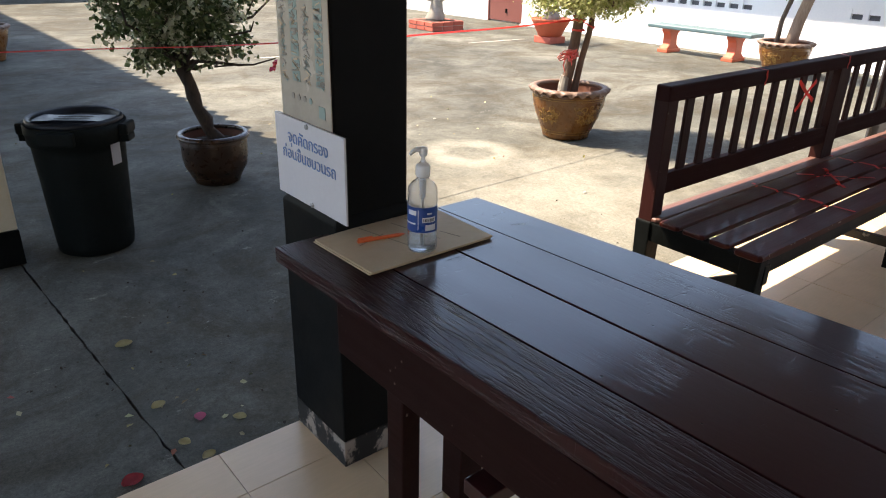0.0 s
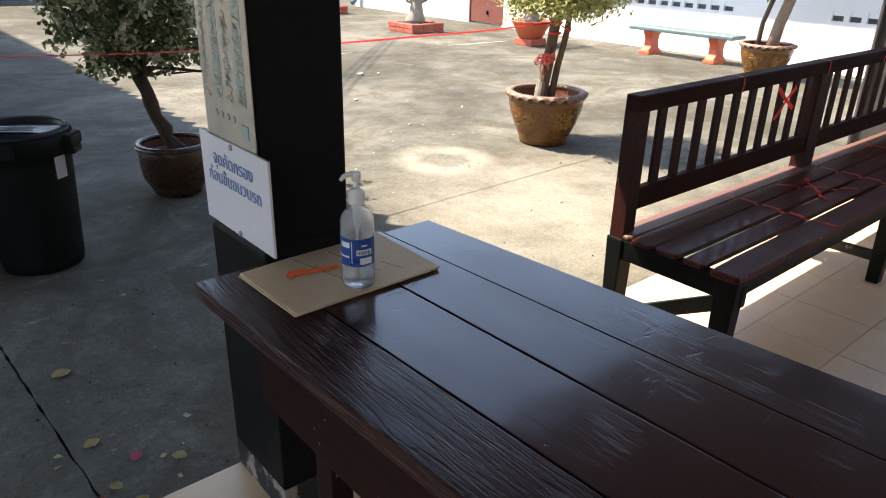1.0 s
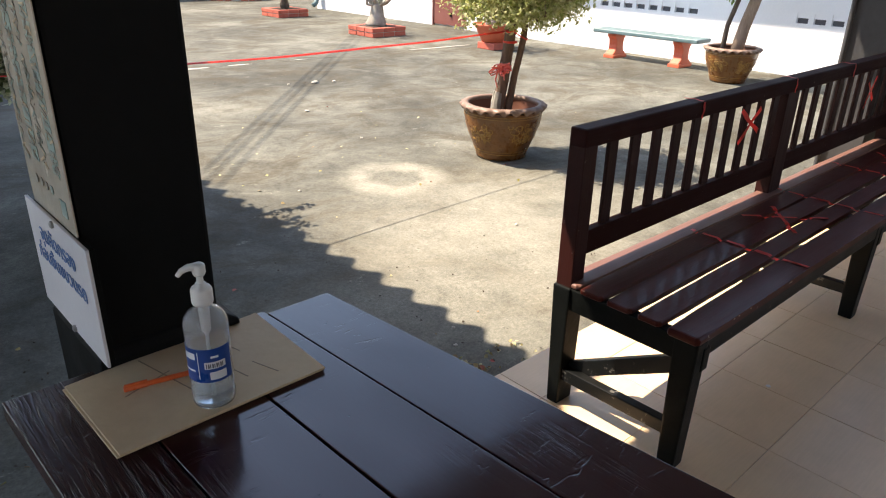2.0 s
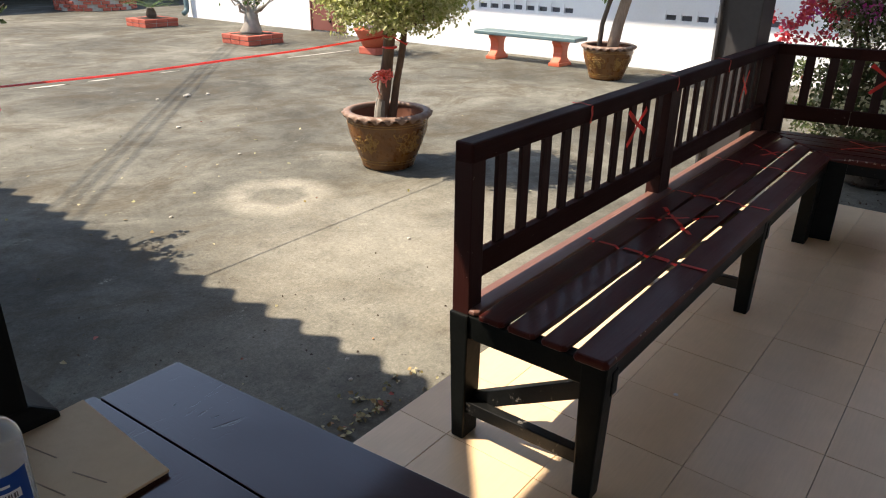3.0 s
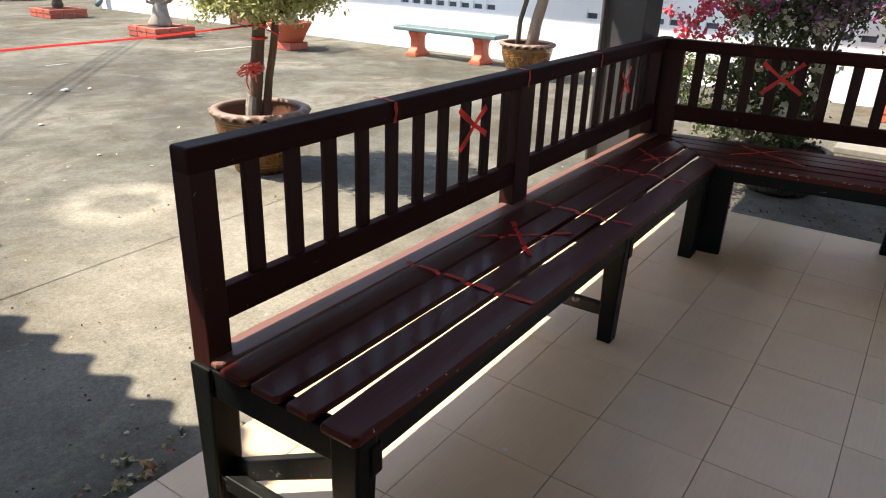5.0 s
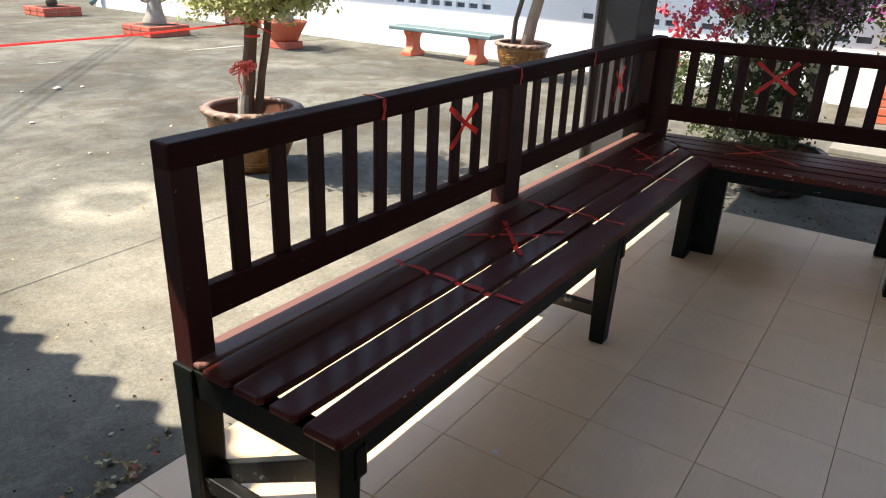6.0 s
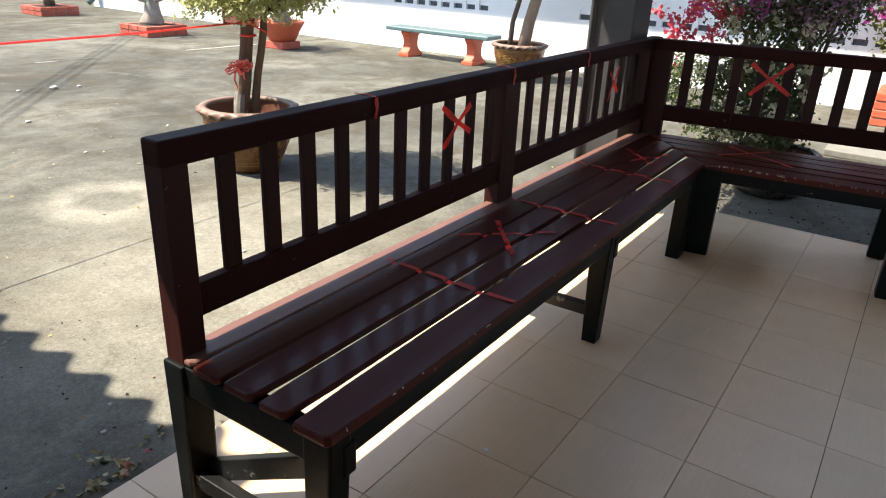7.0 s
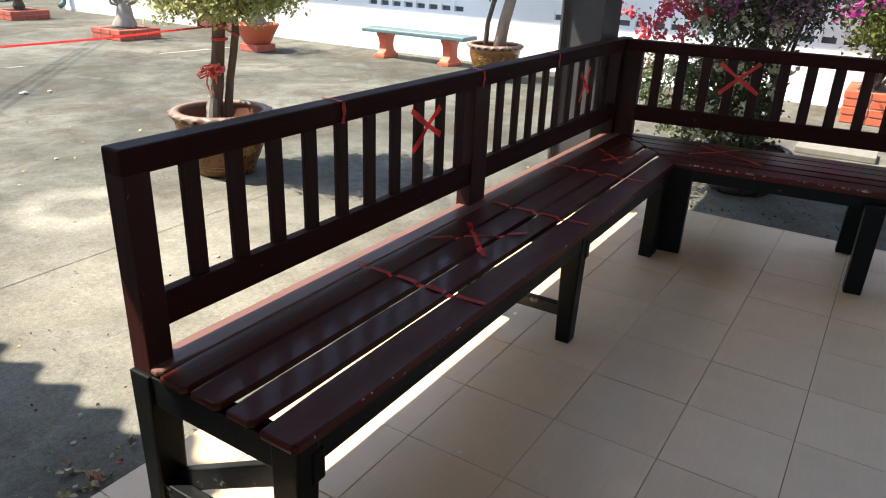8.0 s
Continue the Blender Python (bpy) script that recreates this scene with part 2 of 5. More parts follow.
M_BAREWOOD = mottled("bare_chipped_wood", (0.34, 0.28, 0.24), (0.5, 0.44, 0.39), 30, 0.85, 0.3)
M_BARKPALE = mottled("pale_tan_bark", (0.19, 0.125, 0.09), (0.36, 0.26, 0.19), 14, 0.9, 0.8, 70, stretch=(1, 1, 0.25))
M_BARKTAN = mottled("tan_bark", (0.085, 0.052, 0.037), (0.22, 0.14, 0.10), 14, 0.9, 0.8, 70, stretch=(1, 1, 0.25))
M_PALEBARK = mottled("grey_bark", (0.22, 0.20, 0.17), (0.36, 0.33, 0.28), 10, 0.9, 0.5)
M_TAPE = mottled("red_plastic_ribbon", (0.80, 0.05, 0.04), (0.88, 0.09, 0.07), 8, 0.4, 0.3)
M_PAPER = mottled("white_board", (0.60, 0.59, 0.61), (0.66, 0.65, 0.67), 5, 0.5, 0.08)
M_POSTER = mottled("plastic_covered_poster", (0.43, 0.39, 0.32), (0.54, 0.49, 0.41), 7, 0.22, 0.5, 22)
M_TEAL = mottled("teal_print", (0.22, 0.33, 0.31), (0.29, 0.38, 0.35), 8, 0.35, 0.1)
M_OCHRE = mottled("ochre_print", (0.55, 0.42, 0.26), (0.60, 0.47, 0.31), 8, 0.35, 0.1)
M_GREYINK = mottled("grey_print", (0.24, 0.22, 0.18), (0.31, 0.28, 0.24), 8, 0.35, 0.1)
M_INK = mottled("blue_ink", (0.10, 0.19, 0.40), (0.14, 0.24, 0.47), 30, 0.5, 0.05)
M_CARD = mottled("brown_cardboard", (0.55, 0.40, 0.25), (0.63, 0.475, 0.31), 5, 0.8, 0.25, 40)
M_CARDMARK = mottled("pencil_marks", (0.26, 0.19, 0.13), (0.32, 0.24, 0.17), 30, 0.8, 0.05)
M_PEN = mottled("orange_plastic", (0.80, 0.13, 0.03), (0.86, 0.17, 0.05), 30, 0.35, 0.05)
M_WHITEPL = mottled("white_plastic", (0.72, 0.72, 0.70), (0.78, 0.78, 0.76), 20, 0.35, 0.05)
M_LABEL = mottled("blue_label", (0.01, 0.055, 0.24), (0.015, 0.075, 0.30), 20, 0.35, 0.05)
M_LABELW = mottled("white_label", (0.70, 0.72, 0.75), (0.78, 0.79, 0.82), 20, 0.4, 0.05)
M_BIN = mottled("black_bin_plastic", (0.0055, 0.0072, 0.0066), (0.010, 0.0125, 0.0115), 12, 0.6, 0.2, spec=0.08)
M_BINLID = mottled("blue_black_lid_plastic", (0.006, 0.0075, 0.011), (0.010, 0.0125, 0.018), 12, 0.42, 0.2, spec=0.3)
M_METAL = mottled("grey_metal", (0.28, 0.28, 0.28), (0.4, 0.4, 0.4), 20, 0.4, 0.1, metal=0.8)
M_LEAFPALE = leafy("variegated_leaf", [(0.0, (0.30, 0.37, 0.10)), (0.35, (0.52, 0.54, 0.22)), (0.7, (0.74, 0.72, 0.44)), (1.0, (0.42, 0.46, 0.17))], 0.5, 0.5)
M_LEAFGREEN = leafy("green_leaf", [(0.0, (0.035, 0.075, 0.018)), (0.5, (0.07, 0.125, 0.03)), (1.0, (0.12, 0.19, 0.06))])
M_LEAFLIME = leafy("lime_leaf", [(0.0, (0.12, 0.22, 0.03)), (0.6, (0.22, 0.32, 0.06)), (1.0, (0.10, 0.17, 0.03))])
M_LEAFGREY = leafy("grey_green_leaf", [(0.0, (0.05, 0.085, 0.03)), (0.5, (0.11, 0.155, 0.055)), (0.8, (0.24, 0.28, 0.13)), (1.0, (0.06, 0.09, 0.03))])
M_LEAFBUSH = leafy("olive_leaf", [(0.0, (0.045, 0.072, 0.022)), (0.5, (0.09, 0.125, 0.045)), (0.8, (0.17, 0.18, 0.09)), (1.0, (0.07, 0.085, 0.04))], 0.5, 0.4)
M_BRACTCREAM = leafy("cream_bract", [(0.0, (0.68, 0.67, 0.50)), (1.0, (0.52, 0.54, 0.34))], 0.5, 0.5)
M_BRACTRED = leafy("red_bract", [(0.0, (0.62, 0.05, 0.08)), (0.5, (0.68, 0.09, 0.09)), (1.0, (0.60, 0.05, 0.17))])
M_BRACTPURPLE = leafy("purple_bract", [(0.0, (0.32, 0.15, 0.26)), (0.5, (0.40, 0.23, 0.33)), (1.0, (0.24, 0.16, 0.15))])
M_BRACTPINK = leafy("magenta_bract", [(0.0, (0.70, 0.06, 0.38)), (1.0, (0.60, 0.10, 0.42))])
M_PETAL = leafy("fallen_petal", [(0.0, (0.38, 0.35, 0.12)), (0.3, (0.20, 0.13, 0.06)), (0.6, (0.50, 0.46, 0.28)), (0.88, (0.32, 0.33, 0.12)), (1.0, (0.40, 0.08, 0.08))], 0.7, 0.1)
M_SLAB = mottled("weathered_slab", (0.15, 0.145, 0.125), (0.24, 0.23, 0.20), 7, 0.9, 0.4)
M_LEAFOLIVE = leafy("yellow_olive_leaf", [(0.0, (0.08, 0.10, 0.016)), (0.6, (0.15, 0.17, 0.03)), (1.0, (0.06, 0.08, 0.016))])
M_PEBBLE = mottled("pale_stone", (0.34, 0.32, 0.28), (0.46, 0.44, 0.39), 20, 0.9, 0.3)


def tile_material():
    m, nt, b = mat("beige_floor_tile", (0.5, 0.4, 0.32), 0.3, 0, 0.5)
    info = nt.nodes.new("ShaderNodeObjectInfo")
    tint = mix(nt, info.outputs["Random"], (0.695, 0.492, 0.305), (0.750, 0.540, 0.345))
    shift = nt.nodes.new("ShaderNodeVectorMath")
    shift.operation = "MULTIPLY_ADD"
    nt.links.new(info.outputs["Random"], shift.inputs[0])
    shift.inputs[1].default_value = (37.0, 61.0, 0.0)
    nt.links.new(coords(nt), shift.inputs[2])
    v = shift.outputs[0]
    st = nt.nodes.new("ShaderNodeVectorMath")
    st.operation = "MULTIPLY"
    nt.links.new(v, st.inputs[0])
    st.inputs[1].default_value = (3.0, 38.0, 1.0)
    streak = noise_tex(nt, st.outputs[0], 3.0, 5, 0.6, 0.5)
    c = mix(nt, 0.16, tint, ramp(nt, streak, [(0.35, 0.78), (0.65, 1.12)]), "MULTIPLY")
    dirt = noise_tex(nt, v, 7.0, 5)
    c = mix(nt, 0.35, c, ramp(nt, dirt, [(0.25, 0.80), (0.7, 1.06)]), "MULTIPLY")
    nt.links.new(c, b.inputs["Base Color"])
    nt.links.new(ramp(nt, dirt, [(0.2, 0.40), (0.8, 0.27)]), b.inputs["Roughness"])
    bump(nt, b, streak, 0.08, 0.003)
    return m


M_TILE = tile_material()


def pot_material(name, base, gold):
    """Glazed pot: brown body with ochre glaze runs."""
    m, nt, b = mat(name, base, 0.3, 0, 0.5)
    v = coords(nt)
    n = noise_tex(nt, v, 9.0, 5)
    c = ramp(nt, n, [(0.3, tuple(0.65 * x for x in base)), (0.55, base), (0.75, tuple(0.5 * (x + y) for x, y in zip(base, gold)))])
    nt.links.new(c, b.inputs["Base Color"])
    nt.links.new(ramp(nt, noise_tex(nt, v, 25.0, 3), [(0.3, 0.2), (0.7, 0.45)]), b.inputs["Roughness"])
    bump(nt, b, noise_tex(nt, v, 70.0, 2), 0.12, 0.003)
    return m


M_POT = pot_material("brown_glaze", (0.15, 0.057, 0.014), (0.29, 0.135, 0.028))
M_POTGOLD = mottled("ochre_glaze", (0.24, 0.125, 0.028), (0.33, 0.185, 0.05), 20, 0.35, 0.2)
M_POTIN = mottled("red_clay_inside", (0.13, 0.045, 0.025), (0.19, 0.07, 0.04), 10, 0.7, 0.2)
M_POTRIM = mottled("worn_pink_brown_rim", (0.16, 0.095, 0.068), (0.26, 0.17, 0.128), 12, 0.55, 0.3)
# brown glaze with the awning's shade darkened into the colour
M_POTSHADE = pot_material("shaded_brown_glaze", (0.038, 0.016, 0.007), (0.072, 0.036, 0.014))
M_POTDARK = pot_material("dark_glaze", (0.03, 0.02, 0.016), (0.08, 0.05, 0.03))


def clear_material(name, tint, ior, rough=0.02, clear=1.0):
    m, nt, b = mat(name, tint, rough)
    b.inputs["Transmission Weight"].default_value = clear
    b.inputs["IOR"].default_value = ior
    return m


M_CLEAR = clear_material("clear_plastic", (0.97, 0.985, 1.0), 1.25, 0.14, 0.86)
M_GEL = clear_material("clear_gel", (0.86, 0.95, 1.0), 1.33, 0.12, 0.86)


# ---- mesh helpers ----
def empty(name, loc=(0, 0, 0), label="", category="", group="", rz=0.0):
    ob = new(name)
    ob.empty_display_size = 0.05
    ob.matrix_basis = pose(*loc, 0, 0, rz)
    return tagged(ob, label, category, group)


def part(name, bm, material, parent=None, label="", at=None, smooth=False):
    """Links a bmesh as one mesh object, under a thing or part if one is given."""
    me = bpy.data.meshes.new(name)
    bm.to_mesh(me)
    bm.free()
    me.materials.append(material)
    if smooth:
        for p in me.polygons:
            p.use_smooth = True
    ob = new(name, me)
    if parent is not None:
        ob.parent = parent
    if at is not None:
        ob.location = at
    if label:
        ob["label"] = label
    return ob


def add_prism(bm, corners, z0, z1):
    lo = [bm.verts.new((x, y, z0)) for x, y in corners]
    hi = [bm.verts.new((x, y, z1)) for x, y in corners]
    n = len(corners)
    faces = [bm.faces.new(lo[::-1]), bm.faces.new(hi)]
    for i in range(n):
        faces.append(bm.faces.new((lo[i], lo[(i + 1) % n], hi[(i + 1) % n], hi[i])))
    return faces


def soften(bm, r, seg=2):
    if r > 0:
        bmesh.ops.bevel(bm, geom=bm.edges[:], offset=r, segments=seg, profile=0.6, affect="EDGES", clamp_overlap=True)
    return bm


def box(x0, x1, y0, y1, z0, z1, r=0.0, seg=2):
    bm = bmesh.new()
    add_prism(bm, [(x0, y0), (x1, y0), (x1, y1), (x0, y1)], z0, z1)
    return soften(bm, r, seg)


def prism(corners, z0, z1, r=0.0, seg=2):
    bm = bmesh.new()
    add_prism(bm, corners, z0, z1)
    return soften(bm, r, seg)


def beam(a, b, w, h, r=0.004):
    """A straight bar from a to b, w wide across and h high."""
    a, b = Vector(a), Vector(b)
    d = b - a
    bm = box(-w / 2, w / 2, 0, d.length, -h / 2, h / 2, r)
    side = d.normalized().cross(Vector((0, 0, 1)))
    side = side.normalized() if side.length > 1e-4 else Vector((1, 0, 0))
    y = d.normalized()
    up = side.cross(y)
    m = Matrix((side, y, up)).transposed().to_4x4()
    m.translation = a
    bm.transform(m)
    return bm


def lathe(profile, seg=40, wave=None, caps=True):
    """Revolves (radius, z) pairs about z; wave(i, angle, r, z) may shift a ring."""
    bm = bmesh.new()
    rings = []
    for i, (r, z) in enumerate(profile):
        ring = []
        for k in range(seg):
            a = 2 * math.pi * k / seg
            rr, zz = wave(i, a, r, z) if wave else (r, z)
            ring.append(bm.verts.new((rr * math.cos(a), rr * math.sin(a), zz)))
        rings.append(ring)
    for p, q in zip(rings, rings[1:]):
        for k in range(seg):
            bm.faces.new((p[k], p[(k + 1) % seg], q[(k + 1) % seg], q[k]))
    if caps and profile[0][0] > 1e-5:
        bm.faces.new(rings[0][::-1])
    if caps and profile[-1][0] > 1e-5:
        bm.faces.new(rings[-1])
    bmesh.ops.remove_doubles(bm, verts=bm.verts[:], dist=1e-5)
    return bm


def tube(points, radii, seg=8, bm=None):
    bm = bm or bmesh.new()
    pts = [Vector(p) for p in points]
    rings = []
    for i, p in enumerate(pts):
        d = (pts[min(i + 1, len(pts) - 1)] - pts[max(i - 1, 0)]).normalized()
        s = d.cross(Vector((0.31, 0.77, 0.2))).normalized()
        u = s.cross(d)
        r = radii[i] if isinstance(radii, (list, tuple)) else radii
        rings.append([bm.verts.new(p + r * (math.cos(a) * s + math.sin(a) * u)) for a in (2 * math.pi * k / seg for k in range(seg))])
    for p, q in zip(rings, rings[1:]):
        for k in range(seg):
            bm.faces.new((p[k], p[(k + 1) % seg], q[(k + 1) % seg], q[k]))
    bm.faces.new(rings[0][::-1])
    bm.faces.new(rings[-1])
    return bm


def leaf_mesh(name, centres, size, rng, wide=0.55, droop=0.2, flat=0.0):
    """Many small folded leaves, one island each, about the given centres."""
    n = len(centres)
    out = rng.normal(size=(n, 3))
    out[:, 2] = out[:, 2] * (1 - flat) - droop
    out /= np.linalg.norm(out, axis=1)[:, None]
    up = rng.normal(size=(n, 3)) * (1 - flat) + np.array((0, 0, 0.6 + 2 * flat))
    side = np.cross(out, up)
    side /= np.linalg.norm(side, axis=1)[:, None] + 1e-9
    up = np.cross(side, out)
    s = (size * rng.uniform(0.6, 1.3, n))[:, None]
    v = np.empty((n, 6, 3))
    v[:, 0] = centres
    v[:, 1] = centres + out * s * 0.38 + side * s * wide * 0.5 + up * s * 0.10
    v[:, 2] = centres + out * s * 0.45
    v[:, 3] = centres + out * s * 0.38 - side * s * wide * 0.5 + up * s * 0.10
    v[:, 4] = centres + out * s * 0.80 + side * s * wide * 0.28 + up * s * 0.02
    v[:, 5] = centres + out * s - up * s * 0.08
    faces = []
    for k in range(n):
        b0 = 6 * k
        faces += [(b0, b0 + 2, b0 + 1), (b0, b0 + 3, b0 + 2), (b0 + 1, b0 + 2, b0 + 5, b0 + 4), (b0 + 2, b0 + 3, b0 + 5)]
    me = bpy.data.meshes.new(name)
    me.from_pydata(v.reshape(-1, 3).tolist(), [], faces)
    return me


def mesh_part(name, me, material, parent, label=""):
    me.materials.append(material)
    ob = new(name, me)
    ob.parent = parent
    if label:
        ob["label"] = label
    if len(me.polygons) > 60 and name != "writing":
        ob["kind"] = "stuff"
    return ob


def clump_points(rng, n, centre, radii, clumps, spread, shell=0.55):
    """Leaf places: clumps spread through an ellipsoid, thicker towards its skin."""
    d = rng.normal(size=(clumps, 3))
    d /= np.linalg.norm(d, axis=1)[:, None]
    rad = shell + (1 - shell) * rng.uniform(0, 1, clumps) ** 0.6
    rad *= rng.uniform(0.82, 1.1, clumps)
    c = np.array(centre) + d * rad[:, None] * np.array(radii)
    pick = rng.integers(0, clumps, n)
    return c[pick] + rng.normal(size=(n, 3)) * spread, c


# ---- large structure ----
YARD = -0.12

ground = part("ground", box(-150, 150, -150, 150, -0.6, YARD - 0.03), M_GROUND)
tagged(ground, "packed dark ground reaching the horizon under the yard", "ground", kind="structure")

yard = empty("pavement", (0, 0, 0), "weathered grey concrete yard in large cast slabs with open joints", "pavement")
yard["kind"] = "structure"


def joint_line(p, q, rng, step=0.12, amp=0.005):
    """A slightly ragged joint between two corners."""
    p, q = Vector(p), Vector(q)
    n = max(2, int((q - p).length / step))
    d = (q - p).normalized()
    s = Vector((-d.y, d.x))
    return [p + (q - p) * (i / n) + s * (rng.uniform(-amp, amp) if 0 < i < n else 0) for i in range(n)]


def slab(corners, rng, gap=0.0042):
    c = Vector((sum(p[0] for p in corners) / 4, sum(p[1] for p in corners) / 4))
    pts = []
    for i in range(4):
        p, q = corners[i], corners[(i + 1) % 4]
        pts += [(v.x + (gap if c.x > v.x else -gap), v.y + (gap if c.y > v.y else -gap)) for v in joint_line(p, q, rng, 0.05 if max(abs(p[0]), abs(p[1])) < 12 else 0.6)]
    bm = bmesh.new()
    add_prism(bm, pts, YARD - 0.10, YARD)
    return part("slab", bm, M_YARD, yard)


rng_py = random.Random(4)
XS = [(-14.0, -14.0), (-6.0, -6.0), (0.715, 0.315), (11.6, 11.6), (26.0, 26.0)]


def joint_y(k, x):
    a, b = [(1.8, 0.0), (9.97, -0.070), (16.2, -0.05), (24.0, 0.0), (40.0, 0.0)][k]
    return a + b * x


for k in range(4):
    for i in range(len(XS) - 1):
        xa, xb = XS[i], XS[i + 1]
        f = k / 4.0
        x00, x01 = xa[0] + (xa[1] - xa[0]) * min(1, f * 4), xa[0] + (xa[1] - xa[0]) * min(1, (f + 0.25) * 4)
        x10, x11 = xb[0] + (xb[1] - xb[0]) * min(1, f * 4), xb[0] + (xb[1] - xb[0]) * min(1, (f + 0.25) * 4)
        slab([(x00, joint_y(k, x00)), (x10, joint_y(k, x10)), (x11, joint_y(k + 1, x11)), (x01, joint_y(k + 1, x01))], rng_py)
for x0, x1, y0, y1 in ((5.8, 11.6, -14.0, 1.8), (11.6, 26.0, -14.0, 1.8), (-14.0, -3.2, -3.2, 1.8)):
    slab([(x0, y0), (x1, y0), (x1, y1), (x0, y1)], rng_py)

for x0, x1, w in ((4.55, 5.0, 0.05), (5.25, 5.6, 0.04), (8.3, 9.6, 0.035), (6.2, 6.5, 0.02)):
    y0, y1 = joint_y(1, x0) + 0.03, joint_y(1, x1) + 0.03
    part("mortar_patch", prism([(x0, y0 - w * 0.3), ((x0 + x1) / 2, (y0 + y1) / 2 - w), (x1, y1 - w * 0.4), (x1 - 0.05, y1 + w * 0.5), ((x0 + x1) / 2, (y0 + y1) / 2 + w * 0.6), (x0 + 0.04, y0 + w * 0.4)], YARD - 0.01, YARD + 0.004, 0.0), M_PEBBLE, yard, "pale mortar patch in a joint")

FLOOR_X0, FLOOR_X1, FLOOR_Y0, FLOOR_Y1 = -3.2, 5.9, -3.2, 1.905
floor = part("floor", box(FLOOR_X0, FLOOR_X1 - 0.004, FLOOR_Y0, FLOOR_Y1 - 0.004, -0.5, -0.010), M_GROUT)
tagged(floor, "raised shelter floor laid with square beige tiles", "floor", kind="structure")

wall_back = part("wall_south", box(-6.2, 12, -6.2, -6.0, -0.12, 3.2), M_DIM)
tagged(wall_back, "plain aged plaster wall behind the shelter", "wall", kind="structure")
wall_side = part("wall_west", box(-14.2, -14.0, -14.0, 40.0, -0.12, 3.0), M_DIM)
tagged(wall_side, "plain aged plaster wall at the edge of the grounds", "wall", kind="structure")
platform = part("platform", box(-14.0, 5.8, -6.0, FLOOR_Y0, YARD - 0.10, YARD), M_YARD)
tagged(platform, "weathered concrete platform behind the shelter", "platform", kind="structure")

ceiling_bm = bmesh.new()
add_prism(ceiling_bm, [(-3.4, -5.2), (6.16, -5.2), (6.16, 2.97), (0.94, 2.96), (1.39, 3.34), (1.39, 3.52), (-3.4, 3.52)], 3.10, 3.16)
for k in range(25):
    add_prism(ceiling_bm, [(-3.2, -3.1 + 0.23 * k), (6.1, -3.1 + 0.23 * k), (6.1, -3.095 + 0.23 * k), (-3.2, -3.095 + 0.23 * k)], 3.085, 3.10)
ceiling = part("ceiling", ceiling_bm, M_CEIL)
tagged(ceiling, "boarded shelter ceiling under the eaves", "ceiling", kind="structure")


def corrugated(x0, x1, y0, y1, z0, z1, period, amp):
    """A corrugated sheet with ridges along x, from its eave (x1, z1) up to (x0, z0)."""
    bm = bmesh.new()
    n = int((y1 - y0) / period * 8)
    rows = []
    for top in (0, 1):
        for x, z in ((x0, z0), (x1, z1)):
            rows.append([bm.verts.new((x + (amp * 1.6 * math.cos(2 * math.pi * i / 8) if x == x1 else 0), y0 + (y1 - y0) * i / n, z + amp * math.cos(2 * math.pi * i / 8) + 0.012 * top)) for i in range(n + 1)])
    for a, b in ((rows[0], rows[1]), (rows[3], rows[2]), (rows[1], rows[3]), (rows[2], rows[0])):
        for i in range(n):
            bm.faces.new((a[i], b[i], b[i + 1], a[i + 1]))
    return bm


awning = empty("awning_roof", (0, 0, 0), "long corrugated sheet roof over the covered walk", "roof")
awning["kind"] = "structure"
part("sheet", corrugated(-4.0, 1.60, 3.22, 26.0, 3.35, 3.0, 0.25, 0.02), M_ROOF, awning)
part("eave_beam", box(1.28, 1.36, 3.27, 26.0, 2.86, 2.97), M_BLACK, awning)


def pillar(x0, x1, y0, y1, top):
    p = empty("awning_pillar", ((x0 + x1) / 2, (y0 + y1) / 2, YARD), "cream painted pillar with a black base band under the awning", "pillar", "awning pillars")
    hx, hy = (x1 - x0) / 2, (y1 - y0) / 2
    part("base", box(-hx - 0.004, hx + 0.004, -hy - 0.004, hy + 0.004, 0, 0.19, 0.006), M_BLACK, p, "black painted base band")
    part("shaft", box(-hx, hx, -hy, hy, 0.19, top - YARD, 0.008), M_CREAM, p)
    return p


pillar(0.33, 0.63, 4.06, 4.36, 3.02)
pillar(0.33, 0.63, 9.2, 9.5, 3.02)


# black column beside the table, with its wider plinth
def column(x0, x1, y0, y1, plinth_top, material, label, out=(0.03, 0.03, 0.03, 0.03)):
    cx, cy = (x0 + x1) / 2, (y0 + y1) / 2
    c = empty("column", (cx, cy, 0), label, "column", "shelter columns")
    hx, hy = (x1 - x0) / 2, (y1 - y0) / 2
    part("shaft", box(-hx, hx, -hy, hy, plinth_top - 0.02, 3.1, 0.008), material, c)
    bm = bmesh.new()
    t = 0.022
    low = ((-hx - out[0], -hy - out[2]), (hx + out[1], -hy - out[2]), (hx + out[1], hy + out[3]), (-hx - out[0], hy + out[3]))
    lo = [bm.verts.new((x, y, 0.09)) for x, y in low]
    mi = [bm.verts.new((x, y, plinth_top - t)) for x, y in low]
    hi = [bm.verts.new((sx * (hx + 0.002), sy * (hy + 0.002), plinth_top)) for sx, sy in ((-1, -1), (1, -1), (1, 1), (-1, 1))]
    for a, b in ((lo, mi), (mi, hi)):
        for i in range(4):
            bm.faces.new((a[i], a[(i + 1) % 4], b[(i + 1) % 4], b[i]))
    bm.faces.new(lo[::-1])
    bm.faces.new(hi)
    soften(bm, 0.006)
    part("plinth", bm, material, c)
    return c, (-hx - out[0], hx + out[1], -hy - out[2], hy + out[3])


